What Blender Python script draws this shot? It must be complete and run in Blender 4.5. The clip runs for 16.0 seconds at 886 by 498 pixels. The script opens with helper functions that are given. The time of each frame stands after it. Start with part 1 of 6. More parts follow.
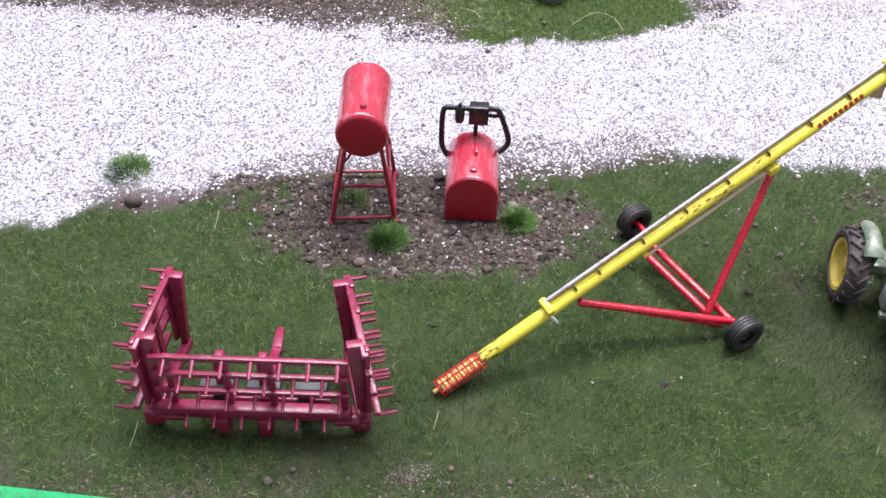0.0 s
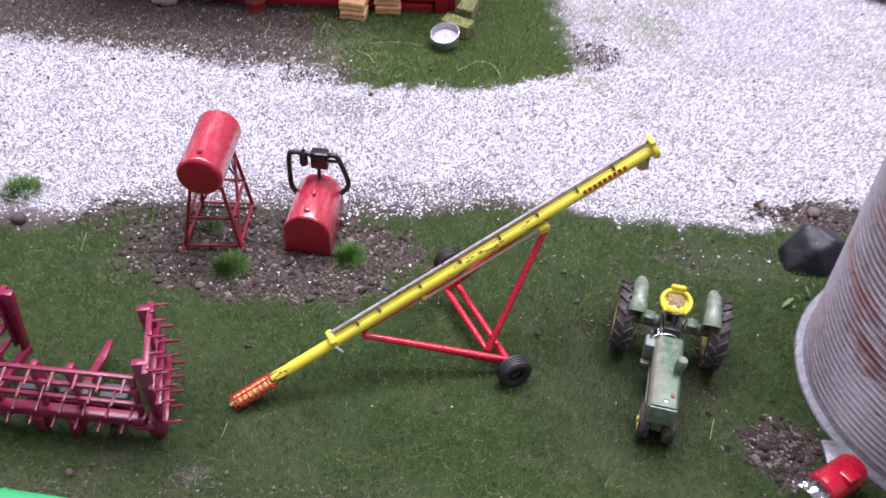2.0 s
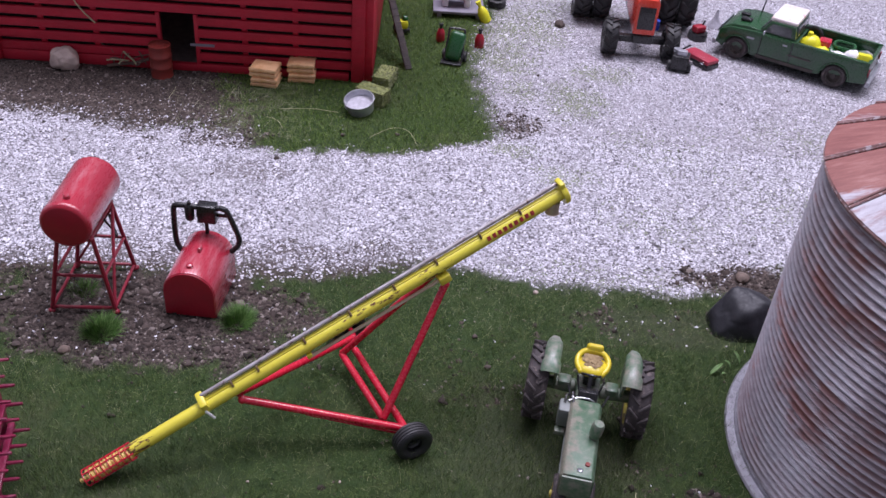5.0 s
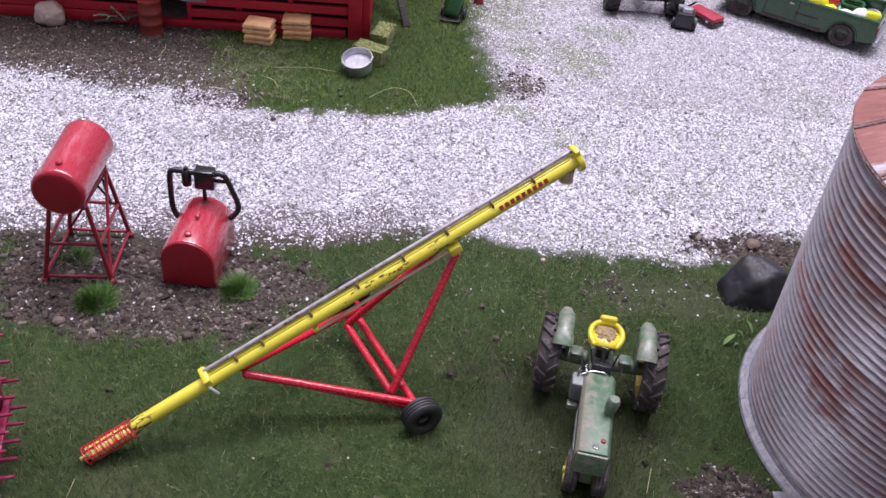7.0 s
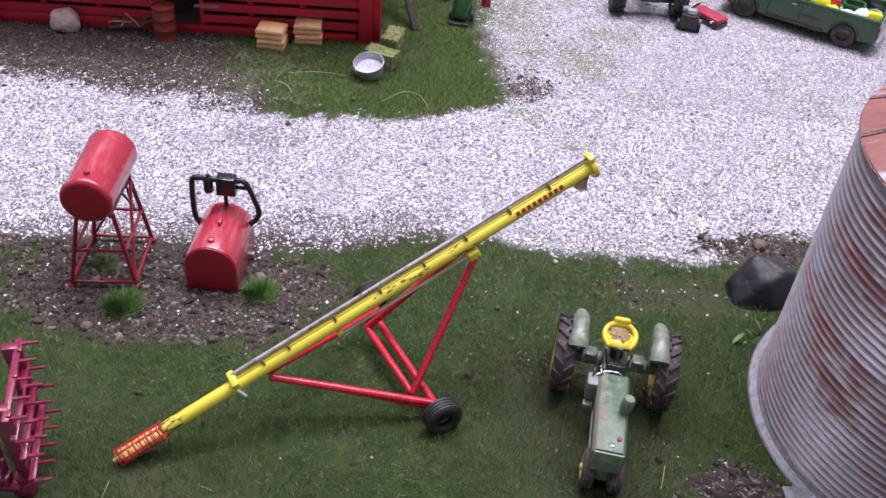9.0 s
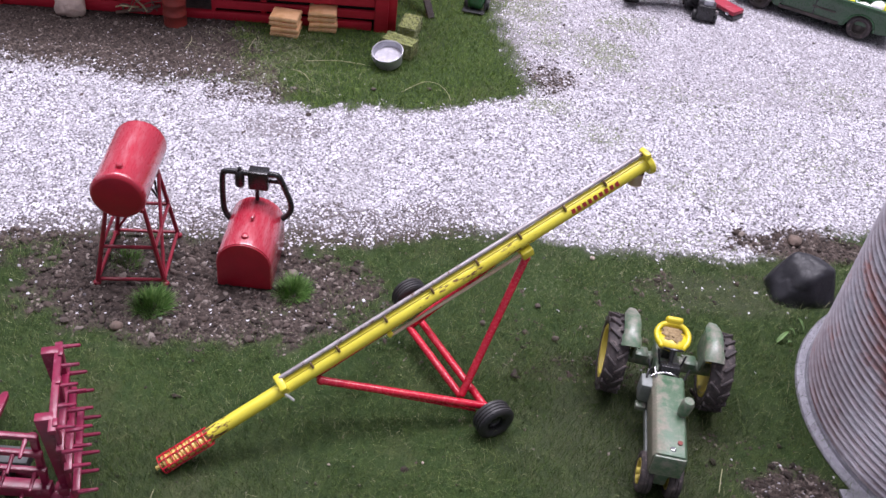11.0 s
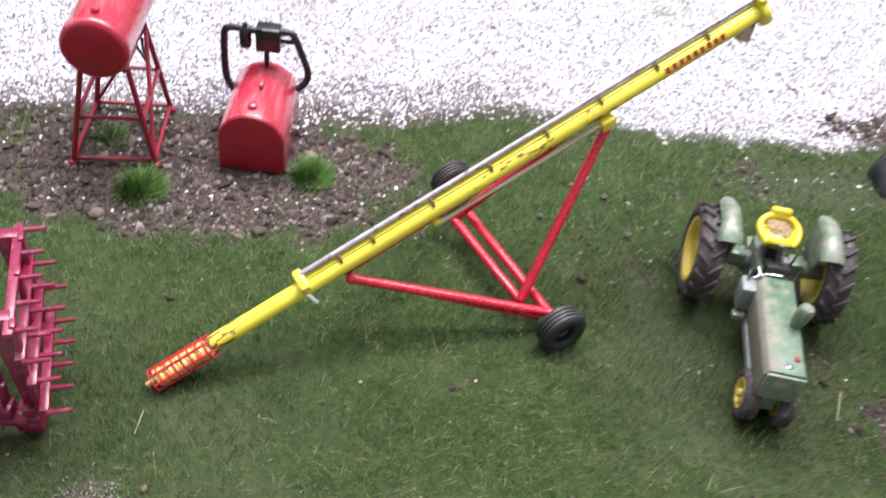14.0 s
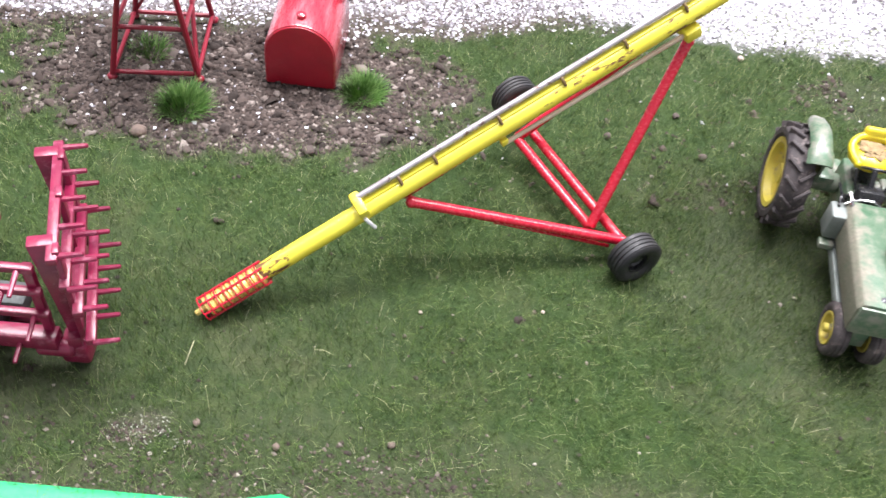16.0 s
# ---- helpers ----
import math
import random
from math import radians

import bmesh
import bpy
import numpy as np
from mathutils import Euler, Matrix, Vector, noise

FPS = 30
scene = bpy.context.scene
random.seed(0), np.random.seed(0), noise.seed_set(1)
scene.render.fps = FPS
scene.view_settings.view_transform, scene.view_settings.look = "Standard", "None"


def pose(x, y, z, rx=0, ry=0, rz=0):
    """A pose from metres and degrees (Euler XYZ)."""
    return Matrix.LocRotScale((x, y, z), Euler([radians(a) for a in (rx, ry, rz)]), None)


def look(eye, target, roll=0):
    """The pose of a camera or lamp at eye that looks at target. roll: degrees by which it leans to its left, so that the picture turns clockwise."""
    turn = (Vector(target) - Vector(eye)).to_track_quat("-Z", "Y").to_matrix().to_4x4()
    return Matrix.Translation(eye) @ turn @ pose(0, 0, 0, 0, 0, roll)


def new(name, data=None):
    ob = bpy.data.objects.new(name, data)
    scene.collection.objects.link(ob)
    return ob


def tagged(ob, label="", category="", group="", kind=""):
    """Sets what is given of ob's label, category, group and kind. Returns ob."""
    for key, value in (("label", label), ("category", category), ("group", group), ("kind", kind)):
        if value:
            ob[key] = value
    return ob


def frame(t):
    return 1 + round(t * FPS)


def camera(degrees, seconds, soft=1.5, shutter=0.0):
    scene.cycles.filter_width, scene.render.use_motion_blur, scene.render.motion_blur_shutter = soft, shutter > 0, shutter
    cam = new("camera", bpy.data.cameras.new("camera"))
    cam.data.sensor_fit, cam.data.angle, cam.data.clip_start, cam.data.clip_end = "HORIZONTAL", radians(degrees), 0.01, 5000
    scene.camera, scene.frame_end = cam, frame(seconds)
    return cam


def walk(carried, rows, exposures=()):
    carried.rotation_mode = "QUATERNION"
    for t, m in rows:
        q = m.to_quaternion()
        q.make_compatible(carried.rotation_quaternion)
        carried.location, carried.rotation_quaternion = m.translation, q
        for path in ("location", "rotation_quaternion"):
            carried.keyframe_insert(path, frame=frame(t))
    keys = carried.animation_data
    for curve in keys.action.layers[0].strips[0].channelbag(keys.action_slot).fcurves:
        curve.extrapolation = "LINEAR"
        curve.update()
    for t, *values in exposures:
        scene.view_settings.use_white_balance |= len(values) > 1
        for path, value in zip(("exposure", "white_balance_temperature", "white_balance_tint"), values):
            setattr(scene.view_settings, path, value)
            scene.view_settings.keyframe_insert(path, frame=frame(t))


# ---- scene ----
cam = camera(50.28, 16.0, shutter=0.5)
PATH = [
    (0, (0.00730, 0.00778, 0.18013), (0.0172, 0.7323, -0.5091), 2.67),
    (0.5, (0.01600, 0.00565, 0.18864), (0.0254, 0.7248, -0.5061), 4.19),
    (1, (0.05676, 0.01753, 0.19582), (0.0174, 0.7194, -0.5154), 2.19),
    (1.5, (0.08293, 0.02280, 0.19839), (0.0122, 0.7167, -0.5182), 1.06),
    (2, (0.07415, -0.00420, 0.21396), (0.0296, 0.7141, -0.4804), 2.96),
    (2.5, (0.06894, -0.02178, 0.22011), (0.0699, 0.7339, -0.4349), 5.60),
    (3, (0.07754, -0.02307, 0.21375), (0.1296, 0.7656, -0.3989), 8.33),
    (3.2, (0.07987, -0.01913, 0.20909), (0.1425, 0.7828, -0.3850), 8.52),
    (5.3, (0.09055, 0.00684, 0.18183), (0.0797, 0.8106, -0.4130), 4.85),
    (5.5, (0.09045, 0.00840, 0.18066), (0.0837, 0.8055, -0.4232), 5.04),
    (6, (0.08992, 0.01180, 0.17973), (0.0948, 0.7944, -0.4428), 5.39),
    (6.5, (0.08570, 0.01285, 0.18038), (0.0975, 0.7895, -0.4494), 5.72),
    (7, (0.08358, 0.01340, 0.18147), (0.0979, 0.7885, -0.4502), 6.04),
    (7.5, (0.08248, 0.01170, 0.18191), (0.0968, 0.7878, -0.4486), 6.10),
    (8, (0.08272, 0.01020, 0.18403), (0.0936, 0.7860, -0.4468), 5.76),
    (8.5, (0.07885, 0.00980, 0.18708), (0.0941, 0.7820, -0.4481), 5.81),
    (9, (0.07806, 0.00975, 0.18798), (0.0950, 0.7798, -0.4498), 5.76),
    (11.3, (0.05631, 0.01991, 0.18209), (0.1140, 0.7786, -0.4668), 7.93),
    (11.5, (0.05702, 0.02207, 0.18164), (0.1155, 0.7721, -0.4772), 8.13),
    (12, (0.05779, 0.02410, 0.18148), (0.1136, 0.7551, -0.4986), 8.15),
    (12.5, (0.05699, 0.02607, 0.18319), (0.1141, 0.7430, -0.5116), 8.49),
    (13, (0.05525, 0.02867, 0.18274), (0.1153, 0.7406, -0.5169), 8.91),
    (13.5, (0.05164, 0.03423, 0.16628), (0.1210, 0.7526, -0.5259), 8.94),
    (14, (0.04873, 0.04346, 0.14459), (0.1131, 0.7530, -0.5571), 8.94),
    (14.5, (0.03955, 0.05485, 0.13132), (0.0876, 0.7276, -0.6070), 8.38),
    (15, (0.03731, 0.06014, 0.12810), (0.0712, 0.7136, -0.6281), 7.56),
    (15.5, (0.03942, 0.05758, 0.12907), (0.0694, 0.7074, -0.6304), 7.20),
    (16, (0.04316, 0.05200, 0.13537), (0.0833, 0.6996, -0.6256), 8.14),
]
walk(cam, [(t, look(eye, target, roll)) for t, eye, target, roll in PATH],
     [(0, 0.38, 6340, 14.5), (1.5, 0.22, 6290, 16.5), (2.2, 0.08, 6190, 19.5), (3.2, -0.12, 5890, 20.5), (5.3, -0.46, 6090, 22.5), (6.2, -0.28, 6240, 21.5), (7, -0.18, 6290, 20.5), (9, -0.12, 6290, 20.5), (11.5, -0.06, 6340, 18.5), (12.5, 0.15, 6390, 17.5),
      (13.5, 0.34, 6440, 14.5), (14.3, 0.66, 6540, 10.5), (15.5, 0.84, 6540, 9.0), (16, 0.92, 6540, 8.5)])

# ---- light: a hall with lamps high above the table ----
world = bpy.data.worlds.new("hall_light")
scene.world = world
world.use_nodes = True
world.node_tree.nodes["Background"].inputs[0].default_value = (0.90, 0.90, 1.0, 1)
world.node_tree.nodes["Background"].inputs[1].default_value = 0.38


def hall_lamp(x, y, z, tx, ty, sx, sy, watts, colour):
    d = bpy.data.lights.new("hall_lamp", "AREA")
    d.shape, d.size, d.size_y, d.energy, d.color = "RECTANGLE", sx, sy, watts, colour
    ob = new("hall_lamp", d)
    ob.matrix_world = look((x, y, z), (tx, ty, 0))
    return ob


hall_lamp(0.10, 0.80, 1.7, 0.1, 0.25, 1.3, 0.5, 46, (0.97, 0.95, 1.0))
hall_lamp(-0.75, 0.30, 1.8, 0.1, 0.25, 0.25, 1.3, 8.5, (0.97, 0.95, 1.0))
hall_lamp(0.85, 0.40, 1.8, 0.1, 0.25, 0.25, 1.3, 21, (0.97, 0.95, 1.0))

# ---- materials ----


def nodes_of(name):
    m = bpy.data.materials.new(name)
    m.use_nodes = True
    nt = m.node_tree
    return m, nt, nt.nodes["Principled BSDF"]


def noise_node(nt, coord, scale, detail=4, rough=0.6):
    n = nt.nodes.new("ShaderNodeTexNoise")
    n.inputs["Scale"].default_value, n.inputs["Detail"].default_value, n.inputs["Roughness"].default_value = scale, detail, rough
    nt.links.new(coord, n.inputs["Vector"])
    return n.outputs["Fac"]


def ramp_node(nt, fac, stops):
    r = nt.nodes.new("ShaderNodeValToRGB")
    while len(r.color_ramp.elements) < len(stops):
        r.color_ramp.elements.new(0.5)
    for e, (p, c) in zip(r.color_ramp.elements, stops):
        e.position, e.color = p, (*c, 1)
    nt.links.new(fac, r.inputs["Fac"])
    return r.outputs["Color"]


def mix_node(nt, fac, a, b):
    m = nt.nodes.new("ShaderNodeMix")
    m.data_type = "RGBA"
    for sock, v in ((m.inputs["Factor"], fac), (m.inputs[6], a), (m.inputs[7], b)):
        if isinstance(v, (int, float)):
            sock.default_value = v
        elif isinstance(v, tuple):
            sock.default_value = (*v, 1)
        else:
            nt.links.new(v, sock)
    return m.outputs[2]


def bump_node(nt, bsdf, height, strength, dist):
    b = nt.nodes.new("ShaderNodeBump")
    b.inputs["Strength"].default_value, b.inputs["Distance"].default_value = strength, dist
    nt.links.new(height, b.inputs["Height"])
    nt.links.new(b.outputs["Normal"], bsdf.inputs["Normal"])


def surface(name, base, second=None, worn=None, wear=0.0, rough=0.4, metal=0.0, coarse=180, fine=1600, bump=0.25, coat=0.0, stretch=(1, 1, 1), soft=0.09):
    """Painted, metal or plastic surface: two tones at a coarse scale, fine grain, worn or dirty spots."""
    m, nt, bs = nodes_of(name)
    tc = nt.nodes.new("ShaderNodeTexCoord").outputs["Object"]
    mp = nt.nodes.new("ShaderNodeMapping")
    mp.inputs["Scale"].default_value = stretch
    nt.links.new(tc, mp.inputs["Vector"])
    co = mp.outputs["Vector"]
    second = second or tuple(c * 0.75 for c in base)
    f1, f2 = noise_node(nt, co, coarse), noise_node(nt, co, fine, 3)
    col = ramp_node(nt, f1, [(0.35, second), (0.62, base)])
    if worn:
        f3 = noise_node(nt, co, coarse * 2.3, 6, 0.7)
        cut = 0.70 - 0.25 * wear
        mask = ramp_node(nt, f3, [(cut, (0, 0, 0)), (cut + soft, (1, 1, 1))])
        col = mix_node(nt, mask, col, worn)
    nt.links.new(col, bs.inputs["Base Color"])
    rr = ramp_node(nt, f2, [(0.3, (rough * 0.75,) * 3), (0.7, (min(1, rough * 1.25),) * 3)])
    nt.links.new(rr, bs.inputs["Roughness"])
    bs.inputs["Metallic"].default_value = metal
    bs.inputs["Coat Weight"].default_value = coat
    bs.inputs["Coat Roughness"].default_value = 0.15
    bump_node(nt, bs, f2, bump, 0.0002)
    return m


RED = surface("red_enamel", (0.58, 0.010, 0.034), (0.47, 0.008, 0.030), (0.58, 0.16, 0.16), 0.35, 0.26, coat=0.5, soft=0.2)
TANK = surface("faded_red_paint", (0.43, 0.022, 0.046), (0.37, 0.022, 0.044), (0.52, 0.19, 0.22), 0.95, 0.30, coat=0.8, coarse=70, stretch=(1.6, 0.30, 1.6), soft=0.30)
STAND = surface("dull_dark_red_paint", (0.27, 0.010, 0.030), (0.20, 0.010, 0.024), (0.30, 0.10, 0.10), 0.2, 0.4, coat=0.2)
MAROON = surface("dark_red_paint", (0.242, 0.0108, 0.0513), (0.165, 0.0096, 0.0405), (0.42, 0.14, 0.21), 0.55, 0.38, coat=0.2, soft=0.2)
BARN = surface("barn_red_paint", (0.50, 0.010, 0.032), (0.40, 0.010, 0.027), (0.24, 0.02, 0.03), 0.1, 0.6, stretch=(0.3, 1, 1))
YELLOW = surface("yellow_enamel", (0.73, 0.645, 0.055), (0.68, 0.585, 0.045), (0.10, 0.06, 0.02), 0.02, 0.33, coat=0.25)
DECAL = surface("dark_red_decal", (0.24, 0.012, 0.012), rough=0.5)
GOLD = surface("gold_wire", (0.90, 0.66, 0.22), (0.74, 0.50, 0.14), rough=0.28, metal=0.35, coat=0.4)
STEEL = surface("grey_rod_steel", (0.50, 0.47, 0.49), (0.33, 0.29, 0.30), (0.15, 0.08, 0.06), 0.55, 0.42, metal=0.5, coarse=260)
BRASS = surface("thin_brass_rod", (0.62, 0.50, 0.38), (0.5, 0.38, 0.28), rough=0.35, metal=0.6)
RUBBER = surface("black_rubber", (0.018, 0.018, 0.021), (0.028, 0.026, 0.027), rough=0.55)
DUSTY = surface("dusty_tyre_rubber", (0.040, 0.033, 0.036), (0.075, 0.062, 0.062), (0.19, 0.155, 0.145), 0.6, 0.75, coarse=350)
GREEN = surface("dusty_green_paint", (0.070, 0.150, 0.080), (0.115, 0.170, 0.115), (0.26, 0.25, 0.21), 1.1, 0.42, coarse=150, coat=0.2, soft=0.2)
RIM = surface("yellow_wheel_paint", (0.60, 0.50, 0.07), (0.50, 0.40, 0.08), (0.30, 0.24, 0.15), 0.55, 0.55)
SEATY = surface("yellow_seat_vinyl", (0.76, 0.60, 0.02), rough=0.4, coat=0.2)
STRAWDIRT = surface("dry_dirt", (0.34, 0.246, 0.124), (0.204, 0.136, 0.0682), rough=0.9, coarse=900, bump=0.6)
ENGINE = surface("grey_cast_metal", (0.24, 0.26, 0.25), (0.16, 0.18, 0.17), (0.08, 0.08, 0.08), 0.35, 0.5, metal=0.1)
CHROME = surface("bright_chrome", (0.75, 0.75, 0.77), rough=0.15, metal=1.0)
BLACK = surface("black_plastic", (0.012, 0.012, 0.014), (0.02, 0.02, 0.022), rough=0.3, coat=0.2)
TARP = surface("black_wrinkled_plastic", (0.013, 0.013, 0.018), (0.019, 0.019, 0.025), (0.035, 0.033, 0.036), 0.2, 0.56, bump=0.15, soft=0.25)
BAG = surface("tan_paper_sack", (0.949, 0.585, 0.32), (0.814, 0.455, 0.208), rough=0.38, coarse=300, coat=0.3)
HAY = surface("green_hay", (0.30, 0.33, 0.115), (0.20, 0.23, 0.075), (0.46, 0.46, 0.22), 0.6, 0.95, coarse=700, fine=3500, bump=1.0)
TUB = surface("galvanised_tub_metal", (0.50, 0.51, 0.55), (0.38, 0.39, 0.43), rough=0.35, metal=0.6)
WATER = surface("pale_tub_filling", (0.56, 0.54, 0.60), (0.40, 0.385, 0.43), rough=0.5, coarse=500, bump=0.5)
STONE = surface("pale_field_stone", (0.56, 0.45, 0.40), (0.40, 0.31, 0.28), (0.20, 0.16, 0.14), 0.3, 0.85, coarse=160, bump=0.8)
WOOD = surface("weathered_grey_wood", (0.20, 0.16, 0.15), (0.12, 0.09, 0.085), (0.30, 0.26, 0.25), 0.3, 0.85, coarse=300, bump=0.7, stretch=(1, 1, 0.2))
DRUM = surface("old_red_drum_paint", (0.25, 0.030, 0.022), (0.18, 0.028, 0.022), (0.14, 0.05, 0.03), 0.4, 0.55)
WHITE = surface("white_plastic", (0.80, 0.79, 0.80), (0.72, 0.70, 0.74), rough=0.35)
SLATE = surface("grey_platform_paint", (0.24, 0.22, 0.27), (0.17, 0.16, 0.19), rough=0.6)
LIME = surface("bright_yellow_plastic", (0.80, 0.78, 0.02), (0.70, 0.66, 0.02), rough=0.35)
ORANGE = surface("orange_red_tractor_paint", (0.72, 0.055, 0.025), (0.62, 0.045, 0.022), rough=0.28, coat=0.4)
PICKUP = surface("dark_green_truck_paint", (0.010, 0.072, 0.020), (0.014, 0.058, 0.020), (0.11, 0.13, 0.07), 0.25, 0.30, coat=0.6, coarse=110, soft=0.25)
DULLRIM = surface("dusty_brown_steel", (0.075, 0.062, 0.056), (0.04, 0.034, 0.032), (0.17, 0.14, 0.12), 0.3, 0.7)
RUSTY = surface("brown_stained_bracket", (0.154, 0.0975, 0.028), (0.091, 0.052, 0.024), rough=0.6)
ROOFW = surface("white_roof_with_red_wear", (0.80, 0.74, 0.72), (0.72, 0.64, 0.62), (0.60, 0.12, 0.09), 0.45, 0.45, coarse=110)
# pale patches paint a grey reflection into the dark glass
GLASSY = surface("dusty_window_glass", (0.10, 0.11, 0.115), (0.05, 0.055, 0.06), (0.30, 0.30, 0.29), 0.5, 0.12, coat=0.5, soft=0.3)
JADE = surface("green_plastic", (0.012, 0.096, 0.0245), rough=0.3, coat=0.3)
CLOTH = surface("bright_green_table_cover", (0.016, 0.37, 0.125), (0.013, 0.33, 0.11), rough=0.5, coarse=30, bump=0.1)
LEAF = surface("fresh_green_leaf", (0.22, 0.34, 0.14), (0.15, 0.27, 0.09), rough=0.5, coarse=600)
TWIG = surface("pale_dry_fibre", (0.52, 0.50, 0.30), (0.40, 0.38, 0.24), rough=0.7)
CONCRETE = surface("grey_concrete", (0.26, 0.25, 0.25), (0.19, 0.18, 0.19), rough=0.85, coarse=60, bump=0.5)
# plain deep red; on the tank ends it also carries their shade
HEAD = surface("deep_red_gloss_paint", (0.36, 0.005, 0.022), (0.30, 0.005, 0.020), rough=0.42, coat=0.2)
CHEST = surface("dusty_pink_red_paint", (0.40, 0.026, 0.055), (0.30, 0.022, 0.042), (0.48, 0.16, 0.20), 0.5, 0.45, coat=0.2)
LEAD = surface("dull_grey_lead", (0.0715, 0.077, 0.077), (0.044, 0.0495, 0.0495), (0.138, 0.11, 0.11), 0.3, 0.6)
DARKWOOD = surface("dark_stained_wood", (0.060, 0.046, 0.044), (0.035, 0.028, 0.028), (0.16, 0.13, 0.12), 0.4, 0.85, coarse=500, bump=0.8)
ROOT = surface("brown_dry_root", (0.19, 0.12, 0.10), (0.11, 0.07, 0.06), (0.32, 0.25, 0.22), 0.3, 0.85, coarse=400)
# near-black colour standing in for the shade inside the shed
GAPSHADE = surface("dark_shed_inside", (0.015, 0.010, 0.010), rough=0.9)


def galvanised(name, rust, pale=1.0, crest=0.0):
    """Zinc sheet with dull brown film, rust blots drawn out along the ribs, and highlights painted on crests beyond the
    radius crest.
    """
    m, nt, bs = nodes_of(name)
    co = nt.nodes.new("ShaderNodeTexCoord").outputs["Object"]

    def stretched(x, y, z):
        mp = nt.nodes.new("ShaderNodeMapping")
        mp.inputs["Scale"].default_value = (x, y, z)
        nt.links.new(co, mp.inputs["Vector"])
        return mp.outputs["Vector"]

    def summed(p, q, gain):
        ma = nt.nodes.new("ShaderNodeMath")
        ma.operation = "MULTIPLY_ADD"
        nt.links.new(q, ma.inputs[0])
        ma.inputs[1].default_value = gain
        nt.links.new(p, ma.inputs[2])
        return ma.outputs[0]

    wide, tall, fine = stretched(1, 1, 3.4), stretched(1, 1, 0.8), noise_node(nt, co, 420, 5, 0.7)
    f1, f2, f3 = noise_node(nt, wide, 30, 6, 0.66), noise_node(nt, tall, 26, 5, 0.6), noise_node(nt, wide, 160, 4, 0.65)
    zinc = ramp_node(nt, fine, [(0.3, (0.26 * pale, 0.25 * pale, 0.285 * pale)), (0.7, (0.43 * pale, 0.425 * pale, 0.475 * pale))])
    film = ramp_node(nt, summed(f2, f3, 0.5), [(0.54, (0, 0, 0)), (0.84, (0.80 * min(1, rust * 2),) * 3)])
    zinc = mix_node(nt, film, zinc, (0.23, 0.145, 0.15))
    red = ramp_node(nt, f3, [(0.3, (0.13, 0.040, 0.036)), (0.55, (0.24, 0.085, 0.070)), (0.75, (0.31, 0.15, 0.13))])
    blot = summed(summed(f1, f2, 0.35), f3, 0.35)
    cut = 1.115 - 0.30 * rust
    mask = ramp_node(nt, blot, [(cut - 0.07, (0, 0, 0)), (cut + 0.075, (0.9, 0.9, 0.9))])
    colour = mix_node(nt, mask, zinc, red)
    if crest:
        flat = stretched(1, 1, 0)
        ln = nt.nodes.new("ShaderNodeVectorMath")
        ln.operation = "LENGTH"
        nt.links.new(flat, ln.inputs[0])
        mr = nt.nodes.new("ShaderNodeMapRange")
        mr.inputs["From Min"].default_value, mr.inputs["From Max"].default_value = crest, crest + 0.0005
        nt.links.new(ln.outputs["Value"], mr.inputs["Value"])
        # mask that paints the rib highlights into the colour, broken up by noise
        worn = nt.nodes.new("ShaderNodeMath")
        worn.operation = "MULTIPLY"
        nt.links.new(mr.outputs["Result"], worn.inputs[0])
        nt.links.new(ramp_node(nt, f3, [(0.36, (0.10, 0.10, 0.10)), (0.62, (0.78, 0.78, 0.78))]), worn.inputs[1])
        # pale highlight tone, reddened where rust lies
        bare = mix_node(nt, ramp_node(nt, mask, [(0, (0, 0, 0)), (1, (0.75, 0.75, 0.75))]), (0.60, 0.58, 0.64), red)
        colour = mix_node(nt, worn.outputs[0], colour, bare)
    nt.links.new(colour, bs.inputs["Base Color"])
    nt.links.new(ramp_node(nt, mask, [(0, (0.45,) * 3), (1, (0.0,) * 3)]), bs.inputs["Metallic"])
    nt.links.new(ramp_node(nt, mask, [(0, (0.36,) * 3), (1, (0.72,) * 3)]), bs.inputs["Roughness"])
    bump_node(nt, bs, fine, 0.25, 0.0003)
    return m


def caked(name):
    """Green paint with dried dirt over one half of it, its edge ragged."""
    m, nt, bs = nodes_of(name)
    co = nt.nodes.new("ShaderNodeTexCoord").outputs["Object"]
    sep = nt.nodes.new("ShaderNodeSeparateXYZ")
    nt.links.new(co, sep.inputs[0])
    f1, f2 = noise_node(nt, co, 420, 6, 0.7), noise_node(nt, co, 1800, 4, 0.7)
    ma = nt.nodes.new("ShaderNodeMath")
    ma.operation = "MULTIPLY_ADD"
    nt.links.new(sep.outputs["Y"], ma.inputs[0])
    ma.inputs[1].default_value = -95.0
    nt.links.new(f1, ma.inputs[2])
    mask = ramp_node(nt, ma.outputs[0], [(0.56, (0, 0, 0)), (0.80, (0.70, 0.70, 0.70))])
    paint = ramp_node(nt, f1, [(0.33, (0.060, 0.130, 0.072)), (0.52, (0.105, 0.165, 0.105)), (0.68, (0.23, 0.235, 0.19))])
    dirt = ramp_node(nt, f2, [(0.3, (0.17, 0.145, 0.115)), (0.7, (0.30, 0.26, 0.21))])
    nt.links.new(mix_node(nt, mask, paint, dirt), bs.inputs["Base Color"])
    nt.links.new(ramp_node(nt, mask, [(0, (0.35,) * 3), (1, (0.85,) * 3)]), bs.inputs["Roughness"])
    bump_node(nt, bs, f2, 0.4, 0.0003)
    return m


